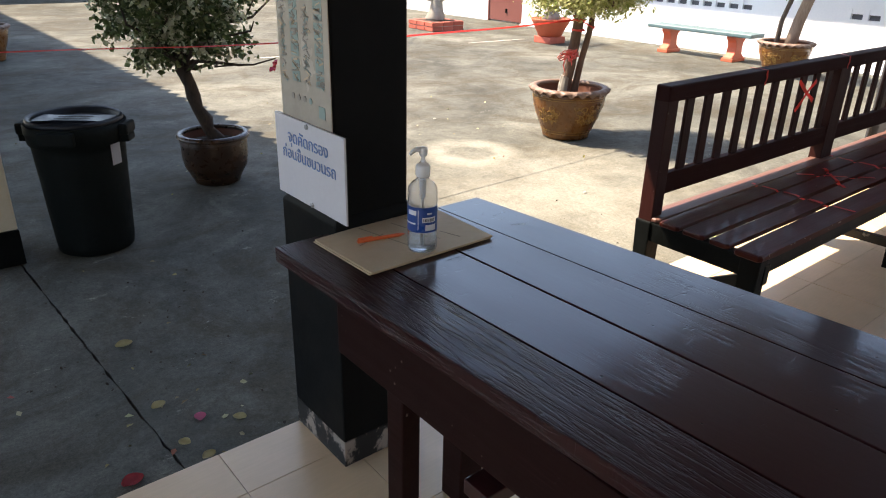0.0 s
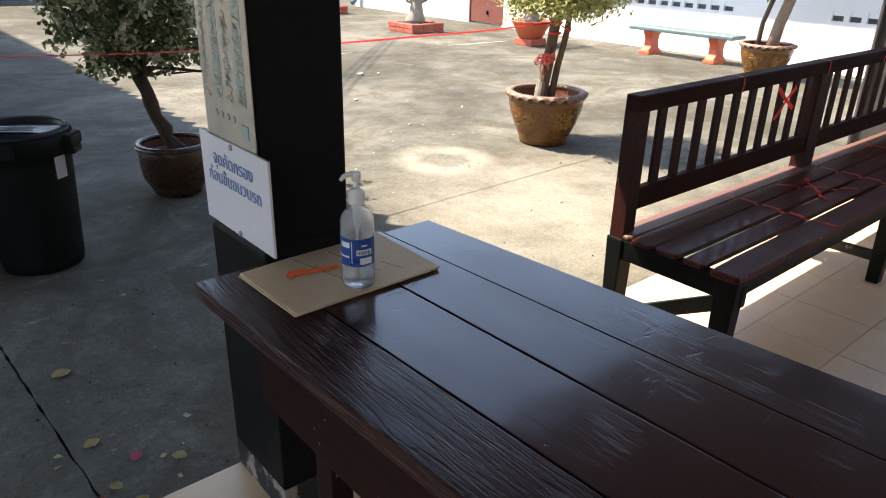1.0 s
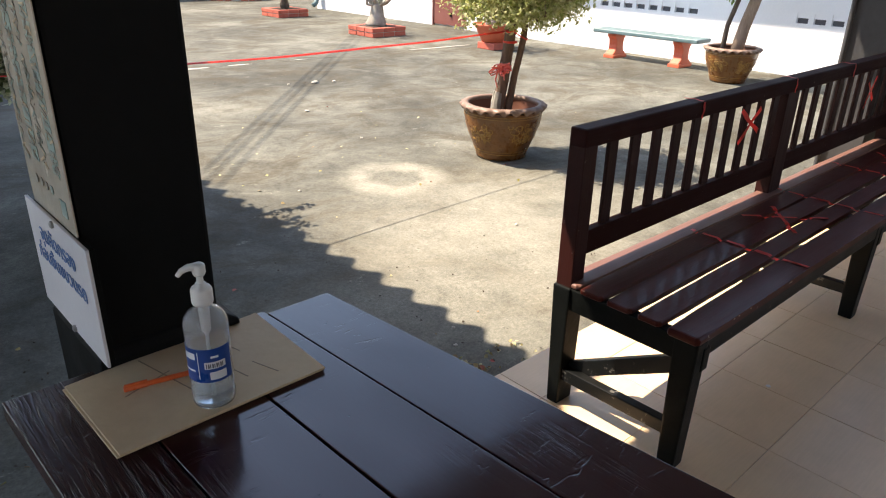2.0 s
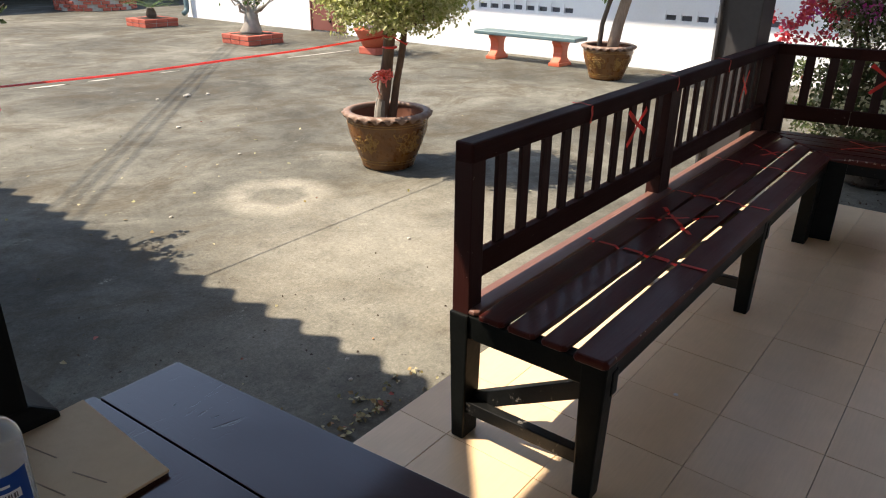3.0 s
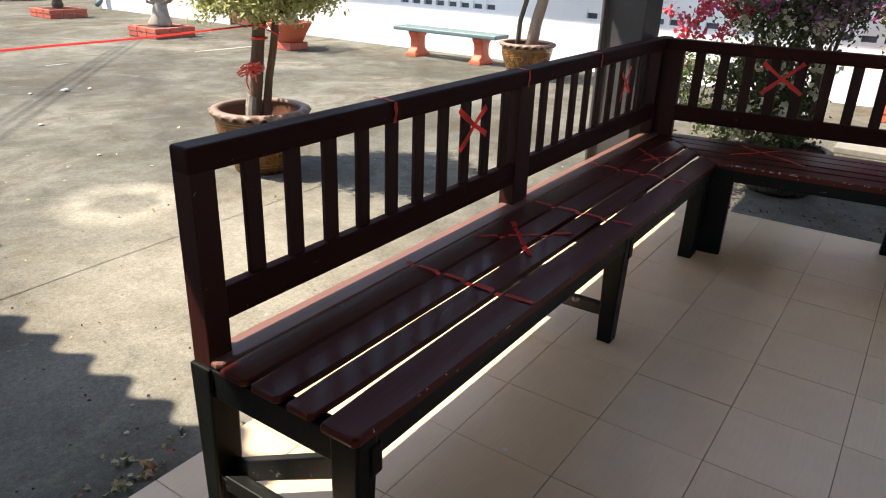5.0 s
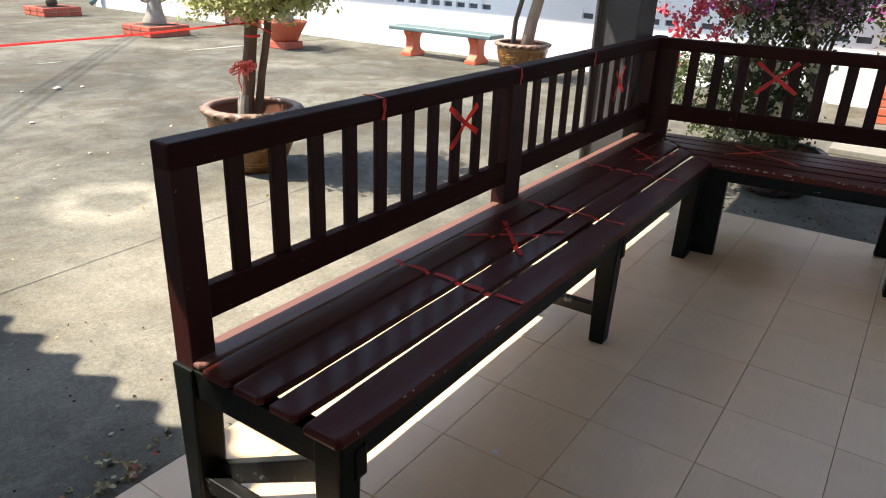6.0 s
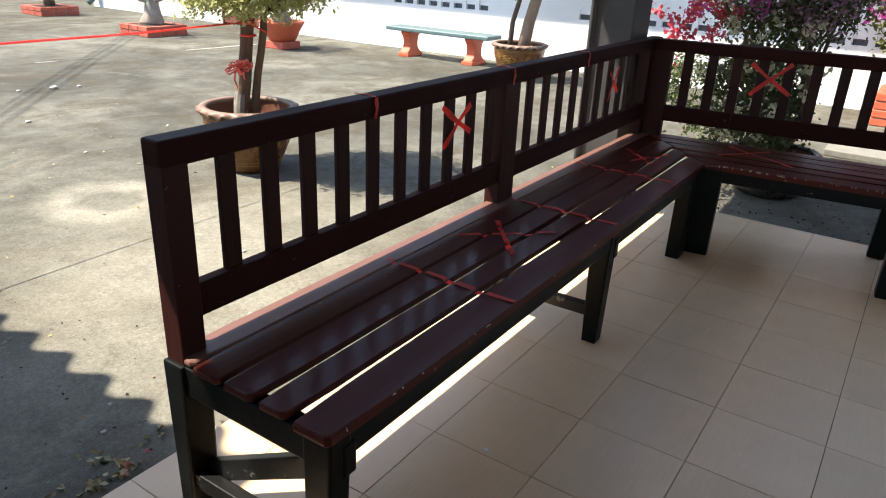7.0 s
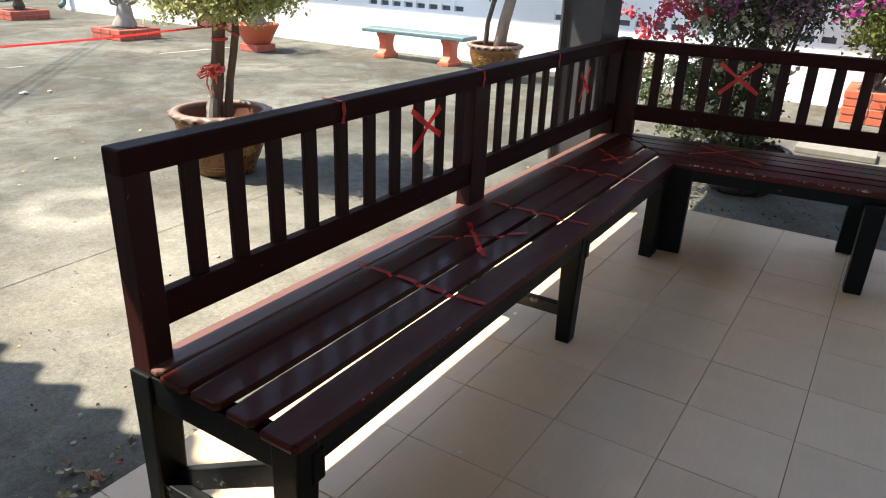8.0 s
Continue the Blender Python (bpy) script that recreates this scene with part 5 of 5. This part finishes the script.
bmesh.ops.solidify(bm, geom=bm.faces[:], thickness=-0.0015)
part("sticker", bm, M_PAPER, bin_, "plain white paper sticker")


bin_.matrix_basis = bin_.matrix_basis @ Matrix.Diagonal((1.0, 1.0, 1.055, 1.0))


# ---- on the column ----
def text_mesh(body, size):
    cu = bpy.data.curves.new("writing", "FONT")
    cu.body, cu.size, cu.align_x, cu.extrude, cu.resolution_u = body, size, "CENTER", 0.0006, 2
    ob = bpy.data.objects.new("writing_tmp", cu)
    scene.collection.objects.link(ob)
    me = bpy.data.meshes.new_from_object(ob.evaluated_get(bpy.context.evaluated_depsgraph_get()))
    bpy.data.objects.remove(ob)
    return me


# local x runs along the board, local y up it, local z out of it
SM = Matrix(((0, 0, -1, 0), (-1, 0, 0, 0), (0, 1, 0, 0), (0, 0, 0, 1)))
FX = 1.06
sign = empty("notice_board", (1.046, 1.735, 0.905), "white board with blue Thai writing pinned to the column", "sign")
sign.matrix_basis = Matrix.Translation((1.044, 1.735, 0.914)) @ SM @ pose(0, 0, 0, 0, 0, 0.0)
part("board", box(-0.178, 0.178, -0.1125, 0.1125, -0.006, 0.0, 0.0015), M_PAPER, sign)
for body, dy, size in (("\u0e08\u0e38\u0e14\u0e04\u0e31\u0e14\u0e01\u0e23\u0e2d\u0e07", 0.045, 0.046), ("\u0e01\u0e48\u0e2d\u0e19\u0e02\u0e36\u0e49\u0e19\u0e02\u0e1a\u0e27\u0e19\u0e23\u0e16", -0.001, 0.0445)):
    ob = mesh_part("writing", text_mesh(body, size), M_INK, sign, "blue printed Thai words")
    ob.location = (0, dy, 0.0014)
part("backing", box(-0.1765, 0.1765, -0.111, 0.111, -0.015, -0.006, 0.001), M_BLACK, sign, "dark backing of the board")
for x, y in ((0.0, 0.104), (0.01, -0.105)):
    part("pin", lathe([(0.007, 0.0), (0.007, 0.004), (0.003, 0.006), (0.0, 0.006)], 12), M_METAL, sign, "round metal pin", at=(x, y, 0))

poster = empty("poster", (1.05, 1.75, 1.25), "plastic-wrapped poster with small coloured panels on the column", "poster")
poster.matrix_basis = Matrix.Translation((FX - 0.004, 1.752, 1.25)) @ SM
part("sheet", box(-0.127, 0.127, -0.235, 0.26, 0.0, 0.003, 0.001), M_POSTER, poster)
rp = random.Random(6)
for col_ in range(4):
    x = -0.098 + 0.060 * col_
    y = -0.125
    while y < 0.235:
        h_ = rp.uniform(0.008, 0.034)
        if col_ % 2:
            part("print_bar", box(x - 0.020, x + 0.020, y, y + h_, 0.0033, 0.0037), M_TEAL, poster)
        for k in range(6):
            w, o = rp.uniform(0.006, 0.03), rp.uniform(-0.01, 0.01)
            yy = y + rp.uniform(0, h_)
            part("print_bar", beam((x + o - w / 2, yy, 0.0041), (x + o + w / 2, yy + rp.uniform(-0.014, 0.014), 0.0041), rp.uniform(0.002, 0.005), 0.0005, 0), rp.choice((M_GREYINK, M_GREYINK, M_OCHRE, M_TEAL)), poster)
        y += h_ + 0.006
for x in (-0.06, -0.03, 0.0, 0.03):
    part("emblem", lathe([(0.008, 0.0), (0.008, 0.001), (0.0, 0.001)], 10), rp.choice((M_TEAL, M_OCHRE, M_GREYINK)), poster, at=(x, -0.165, 0.0035))
part("print_bar", box(-0.03, 0.085, 0.165, 0.174, 0.0033, 0.0042), M_OCHRE, poster)
part("emblem", box(0.07, 0.10, -0.20, -0.17, 0.0035, 0.0045), M_TEAL, poster)


# ---- on the table ----
card = empty("cardboard", (1.17, 1.487, TZ), "flattened brown cardboard sheet with pencil marks", "cardboard")
for k, (dx, dy) in enumerate(((0, 0), (0.004, -0.004))):
    part("sheet", prism([(-0.193 + dx, 0.122), (-0.186 + dx, -0.121 + dy), (0.193, -0.120 + dy), (0.199, 0.148)], 0.001 + 0.0045 * k, 0.0052 + 0.0045 * k, 0.0008, 1), M_CARD, card)
for x0, y0, x1, y1 in ((-0.06, 0.12, -0.02, -0.05), (0.03, 0.10, 0.07, -0.06), (0.08, 0.11, 0.10, 0.03), (-0.12, 0.02, -0.03, 0.05), (0.10, -0.02, 0.12, -0.08)):
    part("pencil_mark", beam((x0, y0, 0.0102), (x1, y1, 0.0102), 0.002, 0.0006, 0), M_CARDMARK, card)

pen = empty("pen", (1.12, 1.510, TZ + 0.0145), "orange ballpoint pen lying on the cardboard", "pen", rz=-12)
part("barrel", tube([(-0.06, 0, 0), (-0.055, 0, 0), (0.045, 0, 0), (0.060, 0, 0)], [0.0045, 0.0050, 0.0048, 0.002], 10), M_PEN, pen, smooth=True)
part("cap", tube([(-0.068, 0, 0), (-0.066, 0, 0), (-0.030, 0, 0)], [0.004, 0.0058, 0.0058], 10), M_PEN, pen)
part("clip", box(-0.066, -0.028, -0.0015, 0.0015, 0.0055, 0.0085, 0.0005), M_PEN, pen)

bottle = empty("gel_bottle", (1.165, 1.405, TZ + 0.0100), "clear pump bottle of hand gel, one third full, blue label", "bottle", rz=-25)
BR = 0.036
shape("body", [(0.030, 0.0), (0.034, 0.002), (BR, 0.008), (BR, 0.150), (0.034, 0.160), (0.027, 0.171), (0.016, 0.178), (0.0135, 0.182), (0.0135, 0.192), (0.0125, 0.192), (0.0125, 0.182), (0.015, 0.177), (0.026, 0.170), (0.033, 0.1595), (BR - 0.001, 0.150), (BR - 0.001, 0.008), (0.033, 0.003), (0.0, 0.002)], 40, M_CLEAR, bottle, None, "clear plastic body")
shape("gel", [(0.0, 0.0035), (0.031, 0.0035), (0.0346, 0.009), (0.0346, 0.058), (0.0, 0.058)], 40, M_GEL, bottle, None, "clear gel")
shape("dip_tube", [(0.003, 0.012), (0.003, 0.13), (0.008, 0.135), (0.009, 0.178), (0.0, 0.178)], 12, M_WHITEPL, bottle, None, "white dip tube")
bm = bmesh.new()
rows = [[bm.verts.new(((BR + 0.0006) * math.cos(q), (BR + 0.0006) * math.sin(q), z)) for q in np.linspace(-3.75, -0.45, 30)] for z in (0.055, 0.118)]
for i in range(29):
    bm.faces.new((rows[0][i], rows[0][i + 1], rows[1][i + 1], rows[1][i]))
label_ = part("label", bm, M_LABEL, bottle, "blue printed label", smooth=True)


def on_label(q0, q1, z0, z1, material, lift=0.0012):
    b2 = bmesh.new()
    q0, q1 = q0 - 0.75, q1 - 0.75
    rr = [[b2.verts.new(((BR + lift) * math.cos(q), (BR + lift) * math.sin(q), z)) for q in np.linspace(q0, q1, 8)] for z in (z0, z1)]
    for i in range(7):
        b2.faces.new((rr[0][i], rr[0][i + 1], rr[1][i + 1], rr[1][i]))
    part("print_bar", b2, material, label_)


on_label(-1.05, -0.10, 0.081, 0.094, M_LABELW)
on_label(-0.85, -0.08, 0.060, 0.075, M_LABELW)
for k in range(9):
    q = -0.98 + 0.088 * k
    on_label(q, q + 0.04 + 0.02 * (k % 2), 0.083, 0.091, M_DARK, 0.0018)
for q0, q1, z0, z1 in ((-2.1, -1.45, 0.098, 0.110), (-1.34, -1.30, 0.062, 0.112), (-0.75, -0.4, 0.101, 0.105), (-2.5, -1.5, 0.075, 0.079)):
    on_label(q0, q1, z0, z1, M_LABELW)
shape("collar", [(0.0, 0.186), (0.0165, 0.186), (0.0175, 0.190), (0.0175, 0.210), (0.0150, 0.215), (0.009, 0.217), (0.0085, 0.222), (0.0, 0.222)], 28, M_WHITEPL, bottle, None, "white ribbed collar")
pump = part("pump_head", tube([(0, 0, 0.215), (0, 0, 0.238)], 0.0055, 12), M_WHITEPL, bottle, "white pump head")
part("cap", lathe([(0.0085, 0.236), (0.0105, 0.240), (0.0105, 0.253), (0.008, 0.256), (0.0, 0.256)], 18), M_WHITEPL, pump, smooth=True)
part("nozzle", tube([(0.0, 0.0, 0.250), (-0.016, -0.003, 0.252), (-0.026, -0.005, 0.248), (-0.033, -0.006, 0.240)], [0.0075, 0.006, 0.005, 0.0038], 10), M_WHITEPL, pump, smooth=True)


# ---- red tape on the benches ----
def tape(parent, a, b, w, lift_axis, name="strip", sinks=False):
    """A thin ribbon from a to b; lift_axis is the way it faces."""
    a, b, n = Vector(a), Vector(b), Vector(lift_axis)
    s = (b - a).cross(n).normalized() * (w / 2)
    bm = bmesh.new()
    rows = []
    N = 36
    for i in range(N + 1):
        f = i / N
        c = a + (b - a) * f + n * (0.0012 * math.sin(9 * f + a.x * 7)) + s * 0.15 * math.sin(5 * f + a.y * 11)
        if sinks and any(p[1] - 0.006 < c.y - BY < q[0] + 0.006 for p, q in zip(SLATS, SLATS[1:])):
            c.z -= 0.008
        k = 1 - 0.35 * abs(math.sin(4 * f + a.x * 5))
        rows.append([bm.verts.new(c + s * k), bm.verts.new(c - s * k)])
    for p, q in zip(rows, rows[1:]):
        bm.faces.new((p[0], p[1], q[1], q[0]))
    bmesh.ops.solidify(bm, geom=bm.faces[:], thickness=-0.0012)
    ob = part(name, bm, M_TAPE, parent)
    ob.matrix_parent_inverse = parent.matrix_basis.inverted()
    return ob


SZ = 0.4735


def tape_cross(arms, w, n, where):
    t = empty("tape_cross", arms[0][0], "red ribbon cross marking " + where, "tape cross", "red ribbon crosses")
    for a, b in arms:
        tape(t, a, b, w, n, sinks=n == (0, 0, 1) and a[0] < 5.2)
    return t


tape_cross([((3.78, 1.545, SZ), (3.545, 1.345, SZ)), ((3.57, 1.578, SZ), (3.82, 1.325, SZ))], 0.022, (0, 0, 1), "a closed place on the seat")
tape_cross([((5.15, 1.57, SZ), (4.95, 1.365, SZ)), ((4.93, 1.47, SZ), (5.19, 1.365, SZ))], 0.02, (0, 0, 1), "a closed place on the seat")
YB = BY + 0.4995
tape_cross([((3.566, YB, 0.90), (3.745, YB, 0.788)), ((3.738, YB, 0.89), (3.578, YB, 0.762))], 0.026, (0, -1, 0), "a closed place on the backrest")
tape_cross([((5.02, YB, 0.86), (5.14, YB, 0.75)), ((5.13, YB, 0.88), (5.02, YB, 0.72))], 0.026, (0, -1, 0), "a closed place on the backrest")
for x, y0, y1 in ((3.252, 1.635, 1.175), (4.045, 1.64, 1.185), (4.722, 1.65, 1.195)):
    t = empty("tape_line", (x, 1.4, SZ), "red ribbon line across the bench dividing the places", "tape line", "red ribbon lines")
    tape(t, (x + 0.005, y0, SZ), (x - 0.005, y1, SZ), 0.026, (0, 0, 1), sinks=True)
for x in (3.198, 4.00, 4.68):
    t = empty("tape_band", (x, BY + 0.478, 0.95), "faded red ribbon band round the top rail", "tape band", "red ribbon bands")
    tape(t, (x, BY + 0.4775, 0.925), (x + 0.004, BY + 0.4775, 0.985), 0.018, (0, -1, 0))
    tape(t, (x, BY + 0.480, 0.9885), (x, BY + 0.556, 0.9885), 0.018, (0, 0, 1))
bench_m = bench_b.matrix_basis


def on_b(u, v, z):
    return tuple(bench_m @ Vector((u, v, z)))


back_n = bench_m.to_3x3() @ Vector((0, -1, 0))
tape_cross([(on_b(0.07, 0.499, 0.905), on_b(0.275, 0.499, 0.76)), (on_b(0.262, 0.499, 0.92), on_b(0.085, 0.499, 0.745))], 0.024, back_n, "a closed place on the corner backrest")
tape_cross([(on_b(0.02, 0.21, SZ), on_b(0.25, 0.45, SZ)), (on_b(0.05, 0.44, SZ), on_b(0.37, 0.19, SZ))], 0.02, (0, 0, 1), "a closed place on the corner seat")


# ---- litter on the ground ----
def leaf_litter(name, centre, spread, n, size, seed, z, label, material):
    rg_ = np.random.default_rng(seed)
    p = np.column_stack([rg_.normal(centre[0], spread[0], n), rg_.normal(centre[1], spread[1], n), np.full(n, z + 0.006)])
    p = p[(p[:, 1] > FLOOR_Y1 + 0.03) | (p[:, 0] > 6.0)]
    me = leaf_mesh(name, p, size, rg_, 0.8, 0.0, 0.45)
    me.materials.append(material)
    ob = new(name, me)
    return tagged(ob, label, "litter", kind="stuff")


for k, (px, py, n_) in enumerate(((2.20, 2.075, 16), (2.25, 2.07, 16), (2.29, 2.10, 12), (2.35, 2.07, 10), (2.456, 2.09, 12), (2.53, 2.085, 14), (2.58, 2.08, 12), (2.72, 2.156, 9), (2.80, 2.13, 6), (2.54, 2.18, 6), (2.31, 2.16, 6))):
    leaf_litter("fallen_petals", (px, py), (0.020, 0.015), n_, 0.025, 30 + k, YARD + 0.006, "crumpled clump of faded petals against the floor edge", M_PETAL)
leaf_litter("fallen_petals", (2.45, 2.10), (0.20, 0.07), 30, 0.022, 3, YARD, "small heap of faded petals against the floor edge", M_PETAL)
leaf_litter("fallen_petals", (2.35, 2.35), (0.35, 0.35), 30, 0.018, 5, YARD, "scattered faded petals on the concrete", M_PETAL)
leaf_litter("fallen_petals", (3.6, 4.6), (1.6, 1.6), 90, 0.026, 6, YARD, "scattered faded petals on the sunlit concrete", M_PETAL)
leaf_litter("fallen_petals", (0.9, 2.4), (0.3, 0.3), 26, 0.026, 7, YARD, "scattered faded petals on the shaded concrete", M_PETAL)


leaf_litter("grit", (2.0, 2.9), (0.9, 0.6), 190, 0.013, 15, YARD, "fine dark grit and leaf crumbs on the concrete", M_SOIL)
leaf_litter("grit", (0.7, 2.7), (0.5, 0.6), 70, 0.014, 16, YARD, "fine dark grit and leaf crumbs on the shaded concrete", M_SOIL)
leaf_litter("grit", (6.5, 1.1), (0.3, 0.5), 160, 0.02, 18, YARD, "dark leaf crumbs round the dark pot", M_SOIL)


def curled_leaf(x, y, s, material, label, rz):
    lf = empty("fallen_leaf", (x, y, YARD), label, "leaf", "fallen leaves", rz)
    bm = bmesh.new()
    rows = []
    for i in range(7):
        f = i / 6
        w = s * 0.42 * math.sin(math.pi * (0.06 + 0.9 * f)) ** 0.8
        z = 0.004 + s * 0.22 * (f - 0.5) ** 2
        rows.append([bm.verts.new((s * (f - 0.5), -w, z + 0.3 * w)), bm.verts.new((s * (f - 0.5), 0, z)), bm.verts.new((s * (f - 0.5), w, z + 0.35 * w))])
    for p, q in zip(rows, rows[1:]):
        bm.faces.new((p[0], p[1], q[1], q[0]))
        bm.faces.new((p[1], p[2], q[2], q[1]))
    bmesh.ops.solidify(bm, geom=bm.faces[:], thickness=0.0012)
    part("blade", bm, material, lf, smooth=True)
    return lf


M_DRYLEAF = mottled("dry_yellow_leaf", (0.42, 0.33, 0.13), (0.55, 0.46, 0.24), 30, 0.7, 0.2)
M_PINKPETAL = mottled("pink_petal", (0.55, 0.08, 0.16), (0.65, 0.13, 0.22), 30, 0.6, 0.2)
for x, y, s, m_, l_, rz in ((0.752, 2.43, 0.055, M_DRYLEAF, "curled dry yellow leaf on the concrete", 20), (0.846, 2.275, 0.05, M_PINKPETAL, "pink fallen petal on the concrete", 70), (0.957, 2.19, 0.05, M_DRYLEAF, "curled dry yellow leaf on the concrete", 130), (0.555, 2.086, 0.07, M_BRACTRED, "crumpled red bract on the concrete", 10), (0.791, 2.06, 0.05, M_DRYLEAF, "curled dry yellow leaf on the concrete", 200), (0.782, 2.935, 0.07, M_DRYLEAF, "curled dry yellow leaf on the concrete", 5), (0.751, 2.171, 0.045, M_DRYLEAF, "curled dry yellow leaf on the concrete", 300)):
    curled_leaf(x, y, s, m_, l_, rz)


def stone(x, y, s, label, seed):
    bm = bmesh.new()
    bmesh.ops.create_icosphere(bm, subdivisions=2, radius=s)
    rr = random.Random(seed)
    for v in bm.verts:
        v.co *= 1 + rr.uniform(-0.18, 0.18)
        v.co.z = max(v.co.z * 0.55, -0.3 * s)
    bm.transform(Matrix.Translation((x, y, YARD + 0.3 * s)))
    ob = part("pebble", bm, M_PEBBLE)
    return tagged(ob, label, "stone", "loose stones")


for i, (x, y, s) in enumerate(((5.52, 7.87, 0.04), (5.75, 7.80, 0.025), (5.2, 7.95, 0.02), (4.6, 6.6, 0.022), (2.62, 2.30, 0.010), (2.72, 2.42, 0.009), (3.9, 3.1, 0.012), (3.2, 4.5, 0.014), (4.4, 5.4, 0.014))):
    stone(x, y, s, "loose pale chip of concrete on the yard", i)
spot = part("gum_spot", lathe([(0.009, 0.0), (0.008, 0.0015), (0.0, 0.002)], 10), M_PAPER, at=(3.175, 1.188, 0.0))
tagged(spot, "small pale spot stuck to a floor tile", "spot")

# ---- floor tiles ----
TS = 0.3405
def tile_mesh(w, d):
    bm = box(-w / 2 + 0.0010, w / 2 - 0.0010, -d / 2 + 0.0010, d / 2 - 0.0010, -0.012, 0.0, 0.0)
    top = [e for e in bm.edges if all(v.co.z > -0.001 for v in e.verts)]
    bmesh.ops.bevel(bm, geom=top, offset=0.0010, segments=1, affect="EDGES")
    me = bpy.data.meshes.new("tile")
    bm.to_mesh(me)
    bm.free()
    me.materials.append(M_TILE)
    return me


xs = [0.77 + TS * k for k in range(-8, 16)]
xs = [x for x in xs if x < FLOOR_X1 - 0.02] + [FLOOR_X1]
ys = [1.360 + 0.3365 * k for k in range(-8, 2)] + [FLOOR_Y1]
made_tiles = {}
for i in range(len(xs) - 1):
    for j in range(len(ys) - 1):
        w, d = round(xs[i + 1] - xs[i], 4), round(ys[j + 1] - ys[j], 4)
        if (w, d) not in made_tiles:
            made_tiles[(w, d)] = tile_mesh(w, d)
        t = new("tile", made_tiles[(w, d)])
        t.parent = floor
        t.location = ((xs[i] + xs[i + 1]) / 2, (ys[j] + ys[j + 1]) / 2, rng_py.uniform(-0.0006, 0.0006))

rest = bmesh.new()
for i in range(-12, 17):
    for j in range(-14, 3):
        x, y = 0.77 + TS * i, 1.360 + 0.3365 * j
        if (x > xs[0] - 0.01 and y > ys[0] - 0.01) or x < FLOOR_X0 or y < FLOOR_Y0 or x + TS > FLOOR_X1 + 0.2 or y + 0.3365 > FLOOR_Y1 + 0.2:
            continue
        add_prism(rest, [(x + 0.001, y + 0.001), (min(x + TS, FLOOR_X1) - 0.001, y + 0.001), (min(x + TS, FLOOR_X1) - 0.001, min(y + 0.3365, FLOOR_Y1) - 0.001), (x + 0.001, min(y + 0.3365, FLOOR_Y1) - 0.001)], -0.012, 0.0)
rest_tiles = part("tiling", rest, M_TILE, floor)
rest_tiles["kind"] = "stuff"
